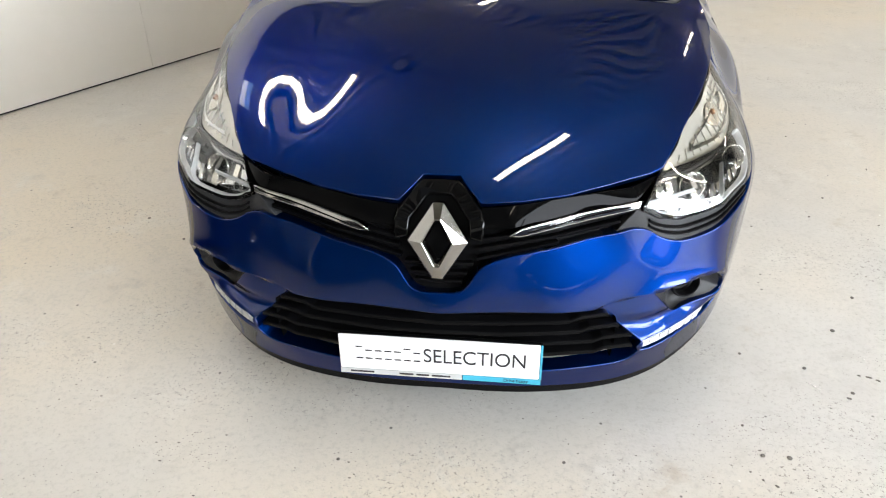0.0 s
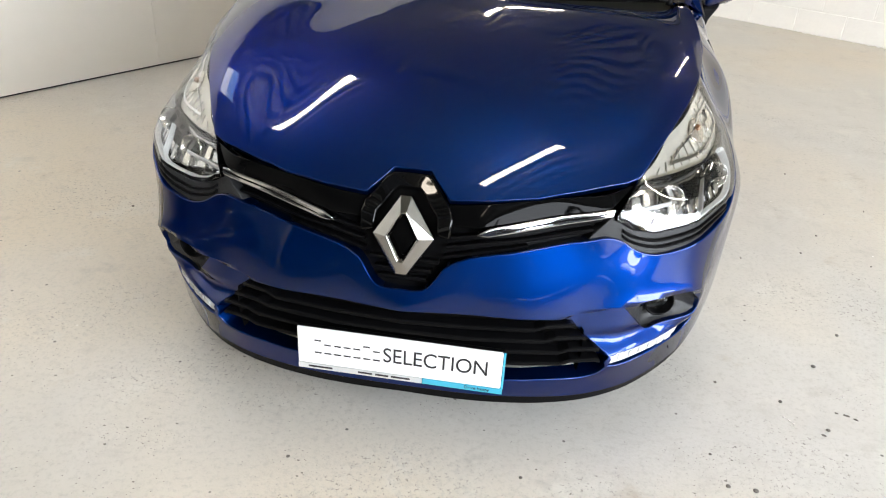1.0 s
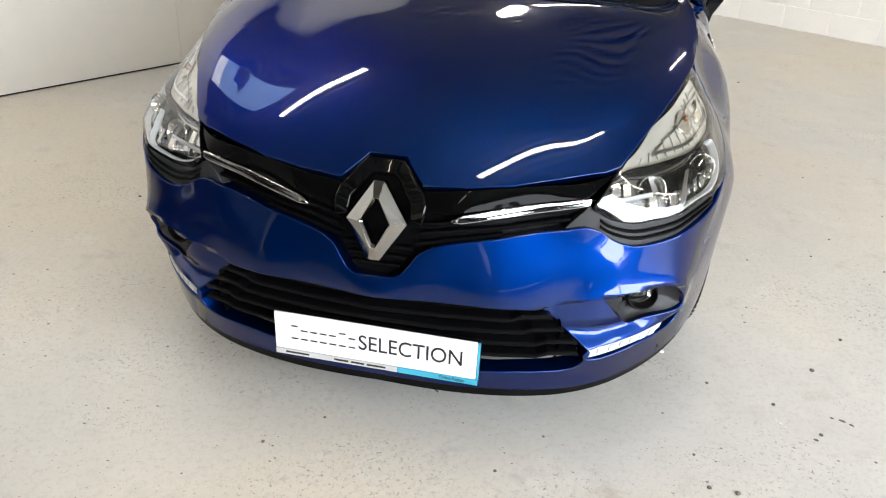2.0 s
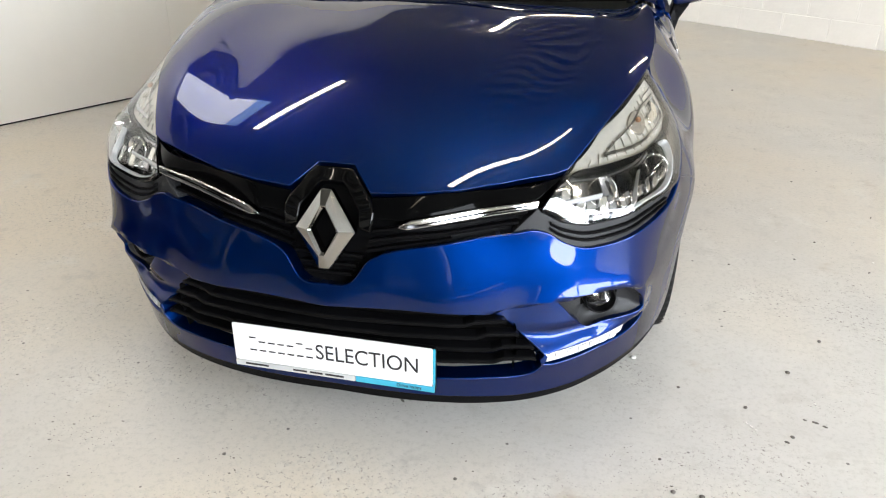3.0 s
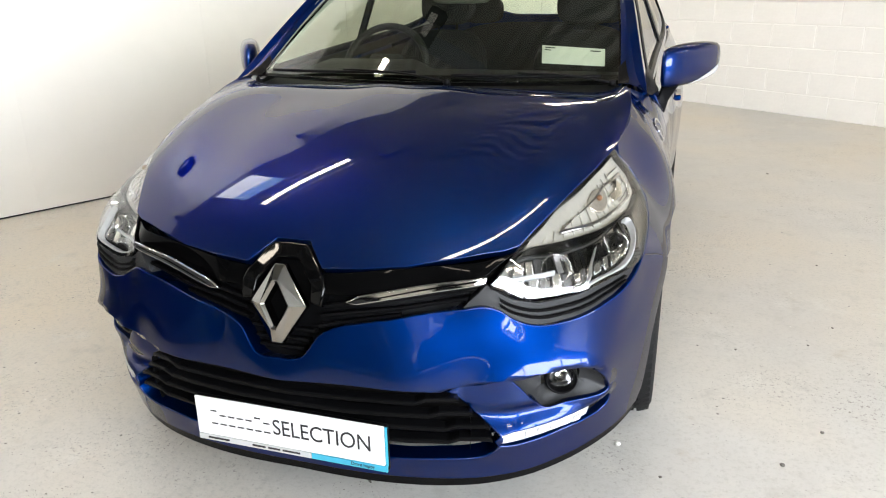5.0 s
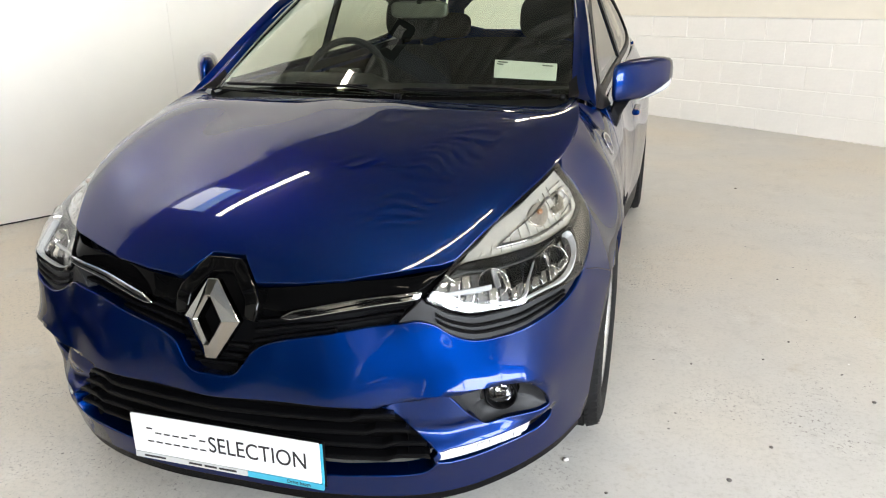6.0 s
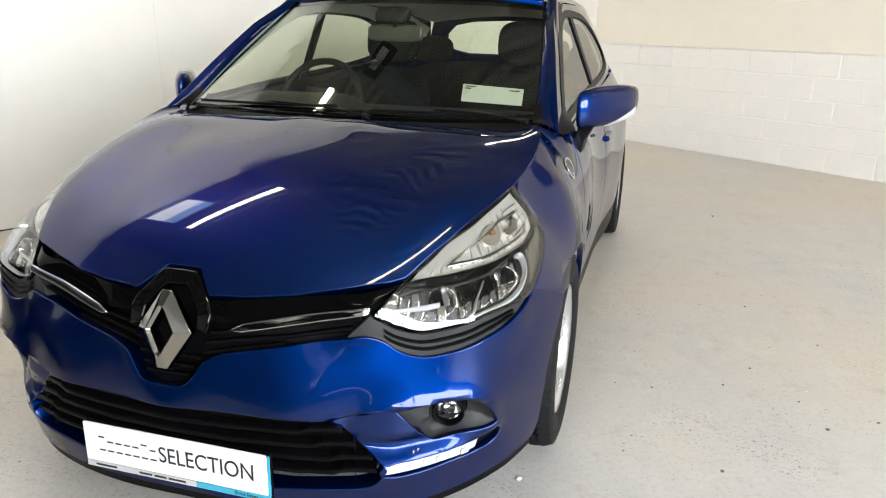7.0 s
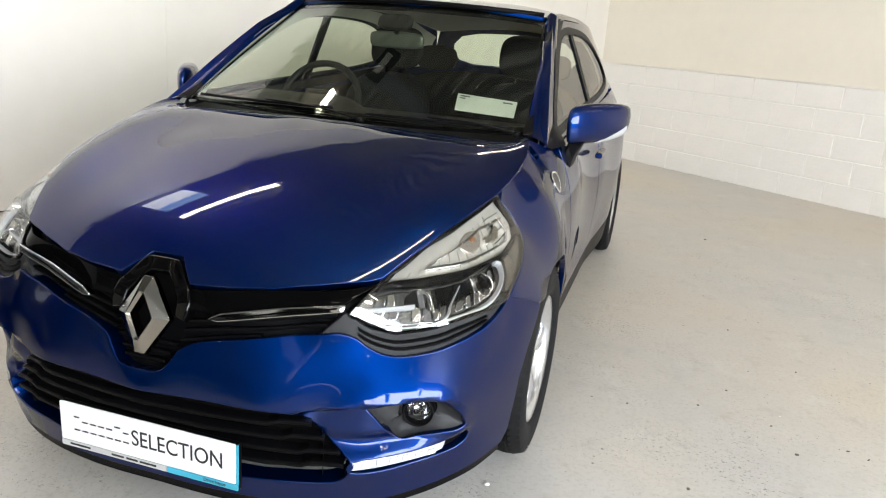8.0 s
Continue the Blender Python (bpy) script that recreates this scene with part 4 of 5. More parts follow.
panel("roof", ROOF, both([(0, 1.75), (.35, 1.785), (.556, 1.85), (.57, 2.1), (.575, 2.5), (.565, 3.2), (.54, 3.75), (0, 3.80)]), (), PAINT, car, depth=0.02, step=.06)
seal = [SCREEN.at([(x, 1.393 - .05 * x * x)])[0] + np.array((0, .000, .009)) for x in np.linspace(-.55, .55, 15)]
part("roof_seal", tube([Vector(p) for p in seal], .011, 10), BLACK, car, smooth=True)

# rear of the car, underside and cabin
REAR = Sheet([(0, 4.05, .30), (.6, 3.98, .30), (0, 4.06, .55), (.65, 3.98, .55), (0, 4.02, .85), (.66, 3.93, .85), (0, 3.96, 1.05), (.58, 3.88, 1.05), (0, 3.80, 1.34), (.48, 3.74, 1.30)], "front", mirror=True)
panel("tailgate", REAR, both([(0, .25), (.66, .27), (.70, .55), (.68, .85), (.60, 1.05), (.50, 1.30), (0, 1.345)]), [both([(0, 1.06), (.30, 1.065), (.40, 1.09), (.44, 1.14), (.42, 1.21), (.36, 1.265), (.24, 1.29), (0, 1.30)])], PAINT, car, depth=.02, step=.08)
panel("rear_window", REAR, both([(0, 1.06), (.30, 1.065), (.40, 1.09), (.44, 1.14), (.42, 1.21), (.36, 1.265), (.24, 1.29), (0, 1.30)]), (), SIDE_GLASS, car, depth=.002, lift=.004, step=.1)
part("underbody", box((-.68, .62, .17), (.68, 3.9, .24)), BLACK, car)
part("bulkhead", box((-.60, 1.02, .24), (.60, 1.08, .93)), BLACK, car)
part("engine_cover", box((-.44, .30, .24), (.44, 1.0, .60)), BLACK, car)
panel("headliner", ROOF, both([(0, 1.83), (.35, 1.84), (.54, 1.87), (.555, 2.5), (.54, 3.2), (.50, 3.7), (0, 3.74)]), (), LINER, car, depth=.004, lift=-.03, step=.12)
for sx in (1, -1):
    panel("pillar_trim", CABIN, [(1.12, .965), (3.7, 1.06), (3.72, 1.26), (3.3, 1.35), (2.6, 1.385), (2.1, 1.385), (1.86, 1.37), (1.60, 1.265), (1.36, 1.12)], [[tuple(np.array((2.2, 1.15)) + (np.array(p) - (2.2, 1.15)) * (1.0, .98)) for p in glass_loop]], LINER, car, depth=.004, lift=-.035, sx=sx, step=.08)
    panel("window_ledge", CABIN, [(1.15, .945), (1.8, .965), (2.7, 1.005), (3.4, 1.045), (3.4, 1.085), (2.7, 1.045), (2.26, 1.025), (1.8, 1.005), (1.26, .985)], (), TRIM_DARK, car, depth=.004, lift=-.048, sx=sx, step=.08)
    panel("door_card", FLANK, [(1.15, .35), (3.6, .35), (3.6, 1.0), (2.3, .97), (1.4, .935), (1.15, .93)], (), TRIM_DARK, car, depth=.004, lift=-.06, sx=sx, step=.1)
    # wheel housings
    for y in (.85, 3.44):
        rows = [[(x, y + .36 * math.cos(w), .31 + .36 * math.sin(w)) for w in np.linspace(radians(-20), radians(200), 20)] for x in (.815, .56)]
        part("arch_liner", loft(rows, sx=sx), BLACK, car, smooth=True)
dash = [[(x, y, z + (.035 if -.58 < x < -.14 and y > 1.3 else 0)) for x in np.linspace(-.66, .66, 23)] for y, z in ((1.09, .945), (1.2, .955), (1.35, .965), (1.5, .972), (1.6, .95), (1.66, .90), (1.66, .70))]
part("dashboard", loft(dash), TRIM_DARK, car, "dark grain dashboard", smooth=True)


def ring_shape(radius, thick, m, n=40, k=10):
    rows = [[((radius + thick * math.cos(b)) * math.cos(a), (radius + thick * math.cos(b)) * math.sin(a), thick * math.sin(b)) for b in np.linspace(0, 2 * math.pi, k, endpoint=False)] for a in np.linspace(0, 2 * math.pi, n, endpoint=False)]
    bm = loft(rows, closed_u=True, closed_v=True)
    bm.transform(m)
    return bm


column = Matrix.Translation((-.36, 1.64, .955)) @ pose(0, 0, 0, 66, 0, 0)
wheel_rim = part("steering_wheel", ring_shape(.182, .015, column), TRIM_DARK, car, "dark steering wheel", smooth=True)
for w in (0, 180, 270):
    bm = box((.03, -.016, -.008), (.176, .016, .008), column @ pose(0, 0, 0, 0, 0, w))
    part("spoke", bm, TRIM_DARK, wheel_rim)
rounded(part("hub", box((-.075, -.06, -.02), (.075, .06, .025), column), TRIM_DARK, wheel_rim), .02)


def cushion(lo, hi, lean=0.0, power=3.2, n=20):
    """A padded block with full, rounded sides."""
    c, h = [(a + b) / 2 for a, b in zip(lo, hi)], [(b - a) / 2 for a, b in zip(lo, hi)]
    s = lambda v: math.copysign(abs(v) ** (2 / power), v)
    rows = []
    for i in range(1, n):
        v = -math.pi / 2 + math.pi * i / n
        rows.append([(c[0] + h[0] * s(math.cos(v)) * s(math.cos(u)), c[1] + h[1] * s(math.cos(v)) * s(math.sin(u)) + lean * (h[2] * s(math.sin(v))), c[2] + h[2] * s(math.sin(v))) for u in np.linspace(0, 2 * math.pi, 28, endpoint=False)])
    return loft(rows, closed_u=True, cap=True)


for x in (-.36, .36):
    seat = part("front_seat", cushion((x - .24, 2.30, .50), (x + .24, 2.50, 1.06), .32), CLOTH, car, "dark cloth front seat", smooth=True)
    part("seat_base", cushion((x - .25, 1.82, .36), (x + .25, 2.40, .55)), CLOTH, seat, smooth=True)
    part("headrest", cushion((x - .145, 2.50, 1.08), (x + .145, 2.61, 1.30), .15), CLOTH, seat, smooth=True)
    for dx in (-.05, .05):
        part("headrest_post", tube([(x + dx, 2.52, 1.02), (x + dx, 2.55, 1.12)], .007), BLACK, seat, smooth=True)
rear = part("rear_seat", cushion((-.58, 3.06, .55), (.58, 3.24, 1.06), .3), CLOTH, car, "dark cloth rear bench", smooth=True)
for x in (-.36, .36):
    part("headrest", cushion((x - .13, 3.22, 1.05), (x + .13, 3.30, 1.20), .12), CLOTH, rear, smooth=True)
mirror = part("cabin_mirror", cushion((-.17, 1.715, 1.210), (.075, 1.745, 1.278), 0, 4.5), MIRROR_SHELL, car, "cabin mirror on the windscreen", smooth=True)
part("mirror_stem", tube([(-.045, 1.72, 1.27), (-.045, 1.70, 1.315), (-.045, 1.71, 1.34)], .011), TRIM_DARK, mirror, smooth=True)
part("sensor_cover", cushion((-.13, 1.69, 1.285), (.02, 1.76, 1.350), .6, 3.5), TRIM_DARK, car, smooth=True)

# sticker inside the windscreen
sticker = panel("sticker", SCREEN, [(.398, 1.040), (.602, 1.028), (.592, 1.076), (.382, 1.091)], (), PAPER, car, depth=.001, lift=-.006, step=.1, edge=.0005, label="pale green paper sticker behind the glass")
for x0, x1, z in ((.394, .428, 1.083), (.394, .415, 1.077), (.545, .580, 1.070)):
    panel("print_bar", SCREEN, [(x0, z), (x1, z - .0025), (x1, z + .0005), (x0, z + .003)], (), INK, sticker, depth=.0005, lift=-.0055, step=.2, edge=.0002)

# wipers
for pts, arm in ((((-.60, 1.125, 1.000), (-.40, 1.085, 1.003), (-.20, 1.055, 1.007), (-.01, 1.045, 1.012)), ((.11, 1.010, .985), (-.05, 1.030, 1.008), (-.28, 1.055, 1.016))),
                 (((.12, 1.035, 1.004), (.30, 1.050, 1.003), (.46, 1.085, 1.001), (.60, 1.130, 1.000)), ((.64, 1.09, .985), (.52, 1.07, 1.006), (.34, 1.05, 1.014)))):
    wiper = part("wiper", tube(curve_through(pts, 5), .0055, 8), BLACK, car, "black wiper blade resting on the glass", smooth=True)
    part("wiper_arm", tube(curve_through(arm, 5), .007, 8, flat=.6), BLACK, wiper, smooth=True)
    bm = turned([(-.010, .001), (-.010, .012), (.006, .011), (.009, .005), (.009, .001)], 16)
    bm.transform(Matrix.Translation(arm[0]) @ pose(0, 0, 0, 0, -90, 0))
    part("wiper_pivot", bm, BLACK, wiper, smooth=True)

# door mirrors
MIRROR_SECTIONS = [(.782, 1.008, .040, .018), (.786, 1.009, .058, .036), (.80, 1.011, .067, .055), (.83, 1.013, .071, .070), (.87, 1.016, .071, .078), (.91, 1.019, .067, .076), (.94, 1.022, .060, .070), (.960, 1.024, .052, .060), (.970, 1.026, .040, .042), (.975, 1.027, .014, .015)]
for sx in (1, -1):
    rows = []
    for x, zc, hz, hy in MIRROR_SECTIONS:
        yc = 1.30 + (x - .79) * 1.45
        ring = []
        for w in np.linspace(0, 2 * math.pi, 32, endpoint=False):
            q = lambda v: math.copysign(abs(v) ** .75, v)
            ring.append((x, yc + hy * q(math.cos(w)), zc + hz * q(math.sin(w))))
        rows.append(ring)
    pod = part("door_mirror", loft(rows, closed_u=True, cap=True, sx=sx), PAINT, car, "glossy blue door mirror on a black foot", smooth=True)
    rows = []
    for x, zc, hz, hy in MIRROR_SECTIONS[4:-1]:
        yc = 1.30 + (x - .79) * 1.45
        k = (x - .87) / .10
        rows.append([(x, yc + 1.04 * hy * math.copysign(abs(math.cos(w)) ** .75, math.cos(w)), zc + 1.04 * hz * math.copysign(abs(math.sin(w)) ** .75, math.sin(w))) for w in np.linspace(radians(244 - 46 * k), radians(262), 8)])
    part("mirror_indicator", loft(rows, sx=sx), LED_WHITE, pod, "clear mirror indicator", smooth=True)
    foot = [[(.79, 1.325, .975), (.855, 1.365, .970), (.855, 1.44, .970), (.79, 1.41, .975)], [(.785, 1.30, .94), (.838, 1.30, .945), (.838, 1.40, .945), (.785, 1.40, .94)], [(.770, 1.29, .89), (.812, 1.30, .90), (.815, 1.42, .90), (.77, 1.42, .89)], [(.760, 1.28, .835), (.800, 1.30, .842), (.80, 1.42, .842), (.76, 1.42, .835)]]
    rounded(part("mirror_foot", loft(foot, closed_u=True, cap=True, sx=sx), BLACK, pod, "matt black mirror foot"), .008, 3, 20)
    corner = [[(.752, 1.085, .955), (.766, 1.13, .945), (.775, 1.25, .940), (.778, 1.33, .935)], [(.748, 1.10, .965), (.752, 1.17, .982), (.752, 1.25, .986), (.755, 1.33, .976)], [(.735, 1.14, .980), (.732, 1.22, 1.005), (.730, 1.29, 1.018), (.732, 1.34, 1.01)]]
    part("window_corner", loft([curve_through(r, 3) for r in corner], sx=sx), BLACK, car, "black triangle ahead of the door window", smooth=True)
    bm = box((.82, 1.98, .80), (.852, 2.18, .825))
    handle = rounded(part("door_handle", bm if sx > 0 else box((-.852, 1.98, .80), (-.82, 2.18, .825)), PAINT, car), .01, 3)


# wheels
def wheel(x, y, sx):
    """A road wheel: treaded tyre and a silver rim with five forked spokes."""
    hub = Matrix.Translation((sx * x, y, .31)) @ Matrix.Diagonal((sx, 1, 1, 1))
    prof = [(-.09, .205), (-.098, .235), (-.098, .275), (-.088, .298), (-.070, .308)]
    for k in (-.052, -.018, .018, .052):
        prof += [(k - .005, .310), (k - .004, .303), (k + .004, .303), (k + .005, .310)]
    prof += [(.070, .308), (.088, .298), (.098, .275), (.099, .245), (.092, .215), (.082, .206), (.06, .203)]
    bm = turned(prof, 96)
    bm.transform(hub)
    bmesh.ops.recalc_face_normals(bm, faces=bm.faces[:])
    tyre = part("tyre", bm, RUBBER, None, "black road tyre with a moulded tread", smooth=True)
    tyre.parent = road
    groove = bmesh.new()
    for i in range(64):
        for a, b, tw in ((-.092, -.058, .18), (-.047, -.023, -.12), (.023, .047, .12), (.058, .092, -.18)):
            w = 2 * math.pi * i / 64
            for r0, r1 in ((.3035, .3118),):
                pts = []
                for xx, ww in ((a, w), (b, w + tw * .12), (b, w + tw * .12 + .062), (a, w + .062)):
                    r = r1 if abs(xx) < .075 else r1 - .006 if abs(xx) < .09 else r1 - .012
                    pts.append(groove.verts.new((xx, r * math.cos(ww), r * math.sin(ww))))
                groove.faces.new(pts)
    groove.transform(hub)
    tagged(part("tread_block", groove, RUBBER, tyre), kind="stuff")
    bm = turned([(-.075, .205), (-.07, .195), (.04, .185), (.070, .196), (.082, .206), (.086, .204), (.080, .192), (.055, .180), (.0, .176)], 72)
    bm.transform(hub)
    bmesh.ops.recalc_face_normals(bm, faces=bm.faces[:])
    rim_ob = part("rim", bm, ALLOY, None, "silver alloy rim", smooth=True)
    rim_ob.parent = road
    for i in range(5):
        for fork in (-1, 1):
            w = 2 * math.pi * i / 5
            rows = []
            for r, f, wd, dep in ((.045, .02, .020, .050), (.09, .06, .016, .058), (.135, .105, .014, .062), (.186, .145, .015, .060)):
                a = w + fork * f
                c, s = math.cos(a), math.sin(a)
                rows.append([(dep, r * c - wd * s, r * s + wd * c), (dep + .008, r * c, r * s), (dep, r * c + wd * s, r * s - wd * c), (dep - .03, r * c + wd * .6 * s, r * s - wd * .6 * c), (dep - .03, r * c - wd * .6 * s, r * s + wd * .6 * c)])
            bm = loft(rows, closed_u=True, cap=True)
            bm.transform(hub)
            bmesh.ops.recalc_face_normals(bm, faces=bm.faces[:])
            rounded(part("spoke", bm, ALLOY, rim_ob), .003)
    for nm, prof, mt in (("centre_cap", [(.05, .034), (.064, .033), (.068, .026), (.069, .001)], ALLOY), ("brake_disc", [(-.02, .002), (-.02, .14), (-.035, .14), (-.035, .06)], STEEL), ("hub_cover", [(.03, .004), (.045, .05), (.05, .055), (.03, .058)], ALLOY)):
        bm = turned(prof, 32)
        bm.transform(hub)
        bmesh.ops.recalc_face_normals(bm, faces=bm.faces[:])
        part(nm, bm, mt, rim_ob, smooth=True)


for x, y in ((.752, .85), (.745, 3.44)):
    for sx in (1, -1):
        road = hang("road_wheel", None, car)
        wheel(x, y, sx)

# ---- small things on the floor ----
def pebble(x, y, r, mat, label):
    bm = bmesh.new()
    bmesh.ops.create_icosphere(bm, subdivisions=2, radius=r)
    for v in bm.verts:
        v.co = v.co * (1 + .25 * noise.noise(v.co * 90 + Vector((x * 7, y * 7, 0))))
        v.co.z = v.co.z * .5 + r * .38
    ob = tagged(part("pebble", bm, mat, smooth=True), label, "pebble", "specks on the floor")
    ob.location = (x, y, 0)


CHALK = material("chalk_white", (0.8, 0.78, 0.74), .7, vary=.05, scale=60)
GRIT = material("dark_grit", (0.15, 0.135, 0.12), .8, vary=.2, scale=60)
pebble(.766, .560, .0095, CHALK, "small pale pebble lying on the floor")
for x, y, r in ((-.256, -.124, .005), (.336, -.075, .0045), (1.219, .586, .0075), (1.072, .382, .006), (.893, .435, .005), (.925, 0, .007), (.858, .002, .006),
                (.830, .113, .004), (1.349, .79, .006), (1.178, .28, .006), (1.494, 1.575, .005), (1.704, 1.159, .007), (1.532, 2.285, .005), (-1.146, .962, .006),
                (-1.365, 1.119, .006), (1.461, 4.085, .008), (1.127, 1.284, .004), (1.384, 1.391, .005)):
    pebble(x, y, r, GRIT, "small dark chip of grit on the floor")


def flake(x, y, long, wide, turn, mat, label):
    """A thin broken flake of floor paint lying flat."""
    rng = random.Random(round(1000 * (x + 3 * y)))
    bm = bmesh.new()
    ring = [(long * math.cos(w) * rng.uniform(.75, 1.1), wide * math.sin(w) * rng.uniform(.7, 1.15)) for w in np.linspace(0, 2 * math.pi, 11, endpoint=False)]
    low, top = [bm.verts.new((u * .8, v * .8, .0008)) for u, v in ring], [bm.verts.new((u * .7, v * .7, .0025 + .001 * rng.random())) for u, v in ring]
    for i in range(11):
        bm.faces.new((low[i - 1], low[i], top[i], top[i - 1]))
    bm.faces.new(top)
    bmesh.ops.recalc_face_normals(bm, faces=bm.faces[:])
    ob = tagged(part("flake", bm, mat), label, "flake", "specks on the floor")
    ob.location, ob.rotation_euler = (x, y, 0), (0, 0, radians(turn))


for x, y, long, wide, turn in ((1.160, .256, .010, .0045, -25), (1.250, .358, .012, .0048, -20), (1.272, .345, .009, .004, -30), (1.224, .363, .007, .003, -20), (.868, -.10, .008, .0035, -35),
                               (.838, -.082, .005, .003, -20), (1.88, 1.262, .010, .004, 20), (1.64, 1.339, .008, .004, 40), (1.791, 1.90, .012, .004, 70), (.129, .191, .012, .004, -40), (1.94, 1.23, .012, .003, 50)):
    flake(x, y, long, wide, turn, GRIT, "thin dark flake of floor paint")
for x, y, long, wide, turn in ((1.266, .444, .006, .0045, 0), (1.077, .300, .008, .003, -50), (1.086, .288, .007, .003, -20), (1.066, .312, .006, .003, -70), (2.034, 2.165, .006, .005, 0)):
    flake(x, y, long, wide, turn, CHALK, "thin white flake of floor paint")

# crumbs of broken paint in loose patches
rng = random.Random(11)
bm = bmesh.new()
for x, y, spread, count in ((-.69, -.11, .07, 90), (-.62, -.15, .05, 50), (.83, .10, .07, 70), (.80, .02, .08, 60), (1.29, .43, .05, 50), (-1.34, .39, .05, 30), (-1.10, .13, .08, 50), (-.58, -.35, .10, 60), (-.25, -.13, .06, 35),
                            (.12, .19, .06, 40), (1.55, 1.52, .10, 45), (1.72, 1.25, .10, 60), (-.98, -.32, .12, 110), (-1.05, .0, .10, 60), (.55, -.06, .18, 60), (.25, .08, .20, 60), (-.45, .08, .16, 60), (1.05, .15, .16, 60),
                            (1.15, .70, .14, 40), (1.35, 1.0, .18, 50), (1.0, .9, .10, 40), (-1.7, .75, .2, 50), (-.85, .25, .15, 50), (1.7, 2.4, .3, 40), (-2.2, 1.7, .12, 30)):
    for k in range(count):
        u, v, r = x + rng.gauss(0, spread), y + rng.gauss(0, spread * .6), rng.uniform(.0005, .0014) * (2.0 if rng.random() < .06 else 1)
        w0, lean = rng.uniform(0, 6.28), rng.uniform(1.0, 2.2)
        tip = bm.verts.new((u, v, r * .7))
        ring = [bm.verts.new((u + r * lean * math.cos(w0 + w), v + r * math.sin(w0 + w), .0006)) for w in (0, 1.3, 2.5, 3.8, 5.0)]
        for i in range(5):
            bm.faces.new((ring[i - 1], ring[i], tip))
tagged(part("grit", bm, GRIT), "scattered dark crumbs of worn floor paint", "grit", kind="stuff")

# ---- cars parked opposite, which the bumper mirrors, and one added to darken it ----
def parked_car(at, turn, paint, label):
    """A plain hatchback along its own x, its nose towards +x."""
    auto = thing("parked_car", label, "car", group="parked cars")
    m = Matrix.Translation(at) @ Matrix.Rotation(radians(turn), 4, "Z")

    def shell(name, stations, mat, lab=""):
        rows = []
        for x, z0, z1, w0, w1 in stations:
            half = [(w0 * .86, z0), (w0, z0 + .08), (w0 * 1.02, z0 + (z1 - z0) * .5), (w1, z1 - .05), (w1 * .93, z1)]
            rows.append([(x, y, z) for y, z in half] + [(x, -y, z) for y, z in half[::-1]])
        bm = loft(rows, closed_u=True, cap=True)
        bm.transform(m)
        bmesh.ops.recalc_face_normals(bm, faces=bm.faces[:])
        return part(name, bm, mat, auto, lab, smooth=True)

    body = shell("body", ((-2.02, .34, .86, .62, .60), (-1.95, .26, .95, .76, .74), (-1.6, .20, .97, .84, .80), (-.6, .18, .95, .86, .82), (.6, .18, .93, .86, .82), (1.1, .18, .92, .86, .79), (1.6, .20, .86, .84, .72), (1.9, .24, .76, .74, .62), (2.02, .32, .64, .58, .50)), paint)
    shell("glass", ((-1.86, .92, .98, .70, .66), (-1.62, .92, 1.28, .74, .56), (-1.2, .92, 1.40, .76, .57), (-.3, .92, 1.42, .77, .58), (.25, .92, 1.38, .77, .56), (.75, .92, 1.12, .76, .64), (1.12, .90, .94, .74, .70)), GLOSS_BLACK, "dark car windows")
    shell("roof", ((-1.66, 1.27, 1.32, .57, .54), (-1.2, 1.36, 1.43, .60, .55), (-.3, 1.38, 1.45, .61, .56), (.28, 1.33, 1.40, .60, .55)), paint)
    for x in (-1.27, 1.27):
        for y in (-.76, .76):
            turn_to = m @ Matrix.Translation((x, y, .31)) @ Matrix.Rotation(radians(90 if y > 0 else -90), 4, "Z")
            bm = turned([(-.09, .205), (-.098, .27), (-.07, .308), (.07, .308), (.112, .28), (.108, .215), (.08, .205)], 40)
            bm.transform(turn_to)
            bmesh.ops.recalc_face_normals(bm, faces=bm.faces[:])
            tyre = part("tyre", bm, RUBBER, auto, smooth=True)
            bm = turned([(.07, .205), (.095, .206), (.096, .190), (.06, .180)], 40)
            bm.transform(turn_to)
            bmesh.ops.recalc_face_normals(bm, faces=bm.faces[:])
            part("rim", bm, ALLOY, tyre, smooth=True)
            for k in range(6):
                bm = box((.085, -.018, .0), (.10, .018, .195), turn_to @ pose(0, 0, 0, 60 * k, 0, 0))
                part("spoke", bm, ALLOY, tyre)
    for y in (-.56, .56):
        bm = box((1.84, y - .14, .60), (1.93, y + .14, .70), m)
        rounded(part("headlight", bm, PALE_LAMP, auto), .02)
        rounded(part("tail_light", box((-1.99, y - .10, .72), (-1.90, y + .10, .88), m), TAIL_RED, auto), .02)


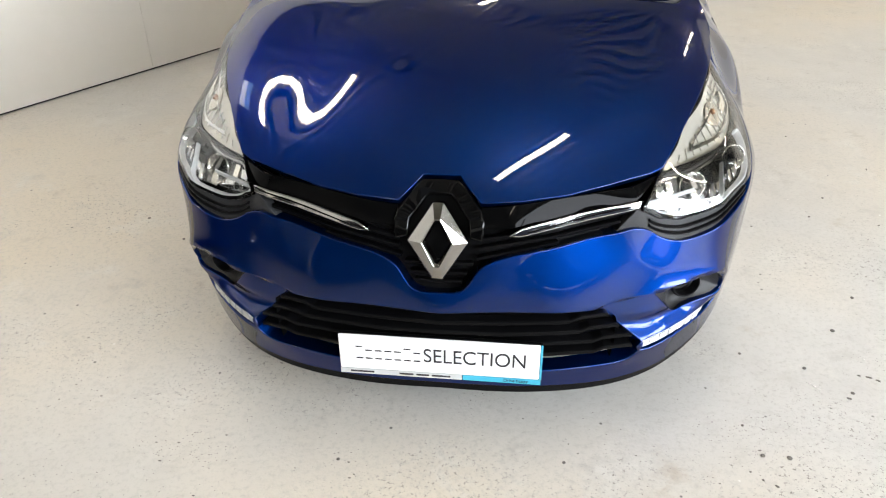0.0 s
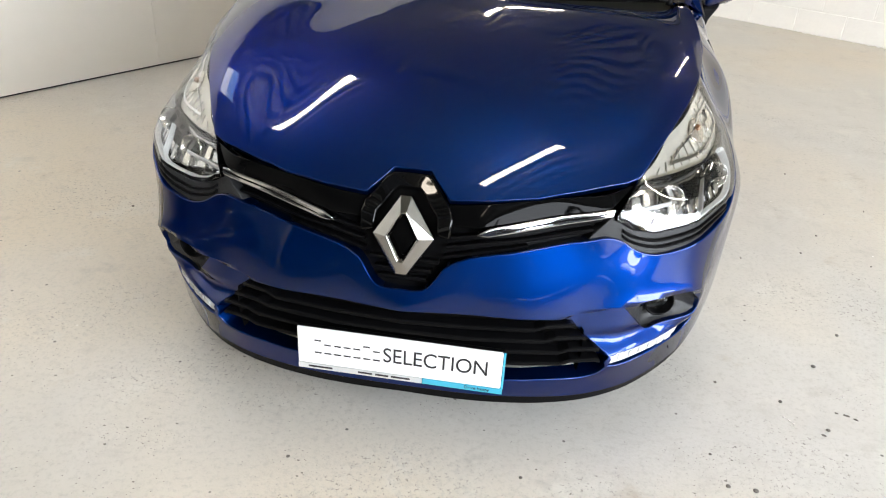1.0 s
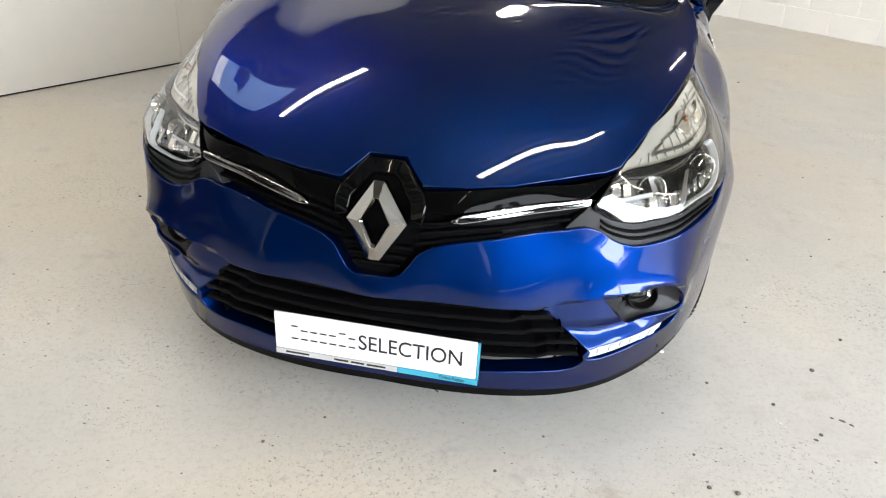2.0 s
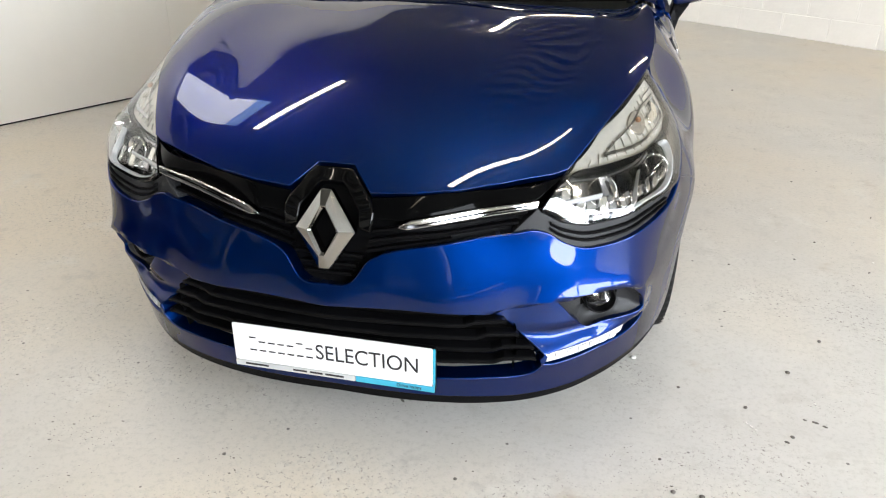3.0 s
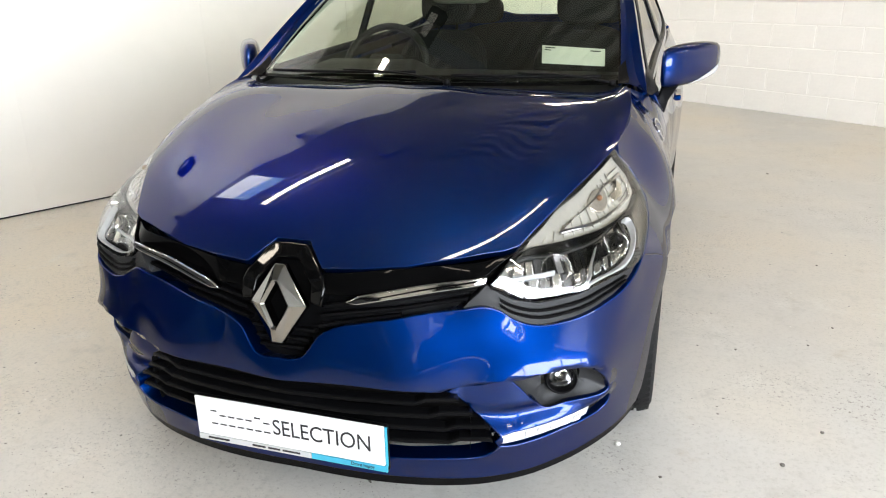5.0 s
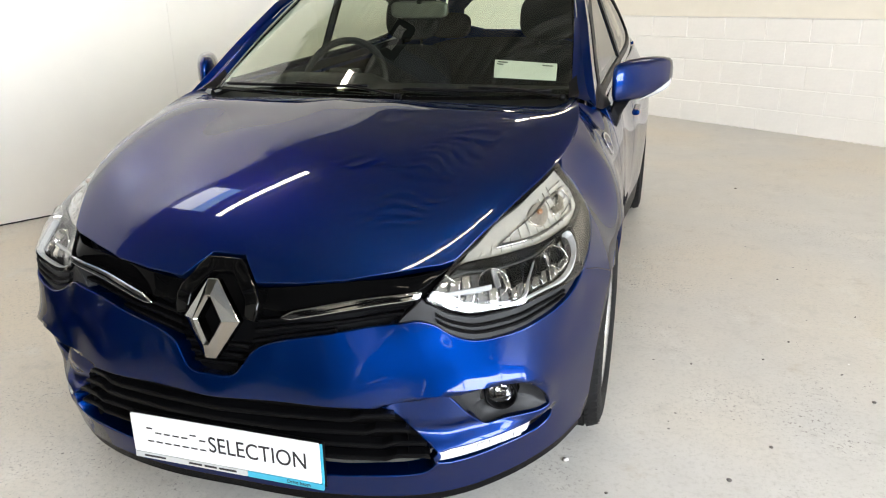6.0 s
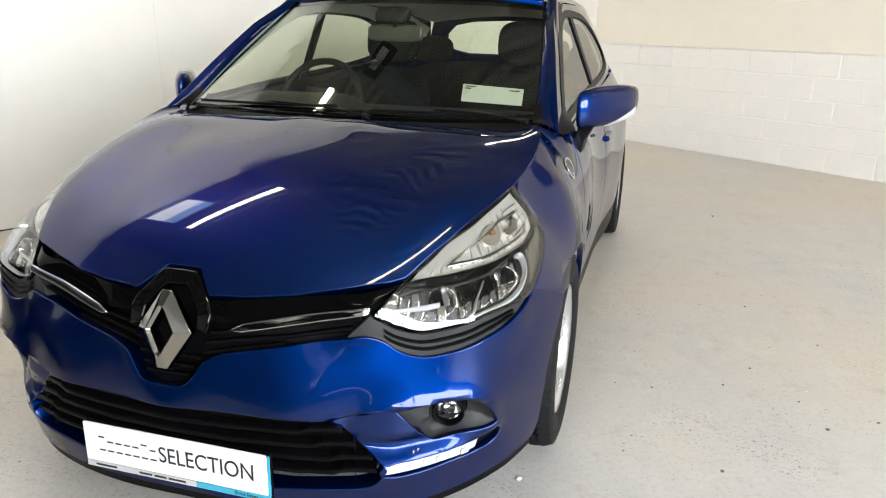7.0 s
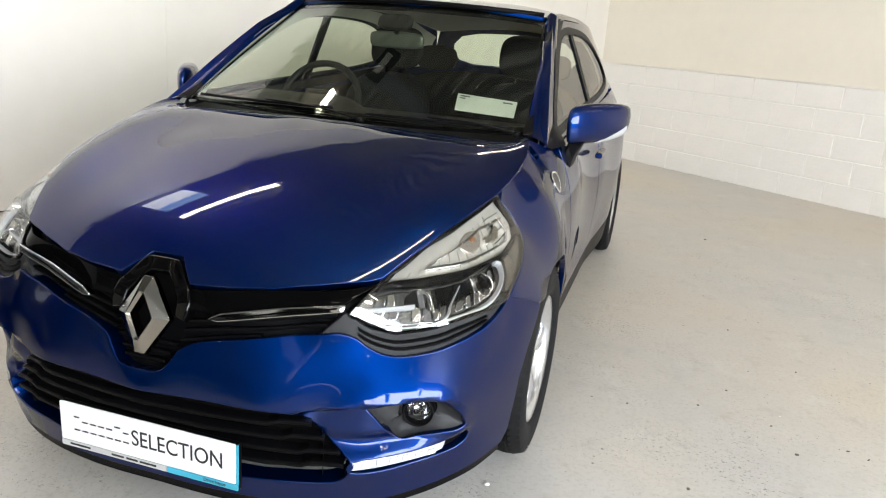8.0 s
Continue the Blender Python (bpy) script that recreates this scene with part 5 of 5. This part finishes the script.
TAIL_RED = material("red_tail_light", (0.25, 0.01, 0.01), 0.15, coat=1.0)
parked_car((-1.02, -3.45, 0), 180, DARK_PAINT, "dark grey hatchback parked opposite")
parked_car((2.9, -4.3, 0), 62.2, DARK_BLUE_PAINT, "dark blue hatchback parked opposite")
# out of view, added beside the white wall to darken the bumper's left end
parked_car((-3.72, -1.50, 0), 62.2, DARK_PAINT, "unseen dark grey hatchback added to darken the bumper's left reflection")

# ---- outside the wide doorway ----
slab("forecourt", NEAR - 12, FAR + 20, WIDE + .25, WIDE + 45, -.02, .004, ASPHALT, "grey asphalt forecourt outside the doorway", "forecourt")

# unseen posts, added before the area lamp to give its reflection some structure
for s in (-4.9, -3.2, -1.5, .2):
    slab("doorway_post", s - .05, s + .05, WIDE - .02, WIDE + .08, 0.004, 3.2, STEEL, "grey steel post added to break up the doorway's reflection", "post")

# ---- blocks of the far wall ----
bm = box((0, -.004, 0), (.429, .02, .204))
bmesh.ops.bevel(bm, geom=bm.edges[:], offset=.004, segments=1, affect="EDGES")
BLOCK_MESH = bpy.data.meshes.new("block")
bm.to_mesh(BLOCK_MESH)
bm.free()
BLOCK_MESH.materials.append(BLOCK)
turn = math.atan2(TO_EAST.y, TO_EAST.x)
for row in range(5):
    for k in range(20):
        d = -.22 + k * .44 + (.22 if row % 2 else 0)
        if d < 0 or d > 8.4:
            continue
        ob = hang("block", BLOCK_MESH, wall_north_base)
        ob.matrix_world = Matrix.Translation(north(d, .010 + .002 * random.random(), .001 + row * .214)) @ Matrix.Rotation(turn, 4, "Z") @ pose(0, 0, 0, random.uniform(-.12, .12), 0, random.uniform(-.15, .15))

rng = random.Random(5)
bm = bmesh.new()
for k in range(260):
    d, r = rng.uniform(.8, 7.0), rng.uniform(.003, .009)
    at = north(d, -rng.uniform(.0, .035) + .012, 0)
    tip = bm.verts.new(at + Vector((0, 0, r * rng.uniform(.8, 2.0))))
    ring = [bm.verts.new((at.x + 1.6 * r * math.cos(w), at.y + 1.2 * r * math.sin(w), .0006)) for w in (0, 1.1, 2.3, 3.4, 4.6, 5.5)]
    for i in range(6):
        bm.faces.new((ring[i - 1], ring[i], tip))
tagged(part("wall_crumbs", bm, BLOCK), "white crumbs of paint and mortar along the wall's foot", "rubble", kind="stuff")
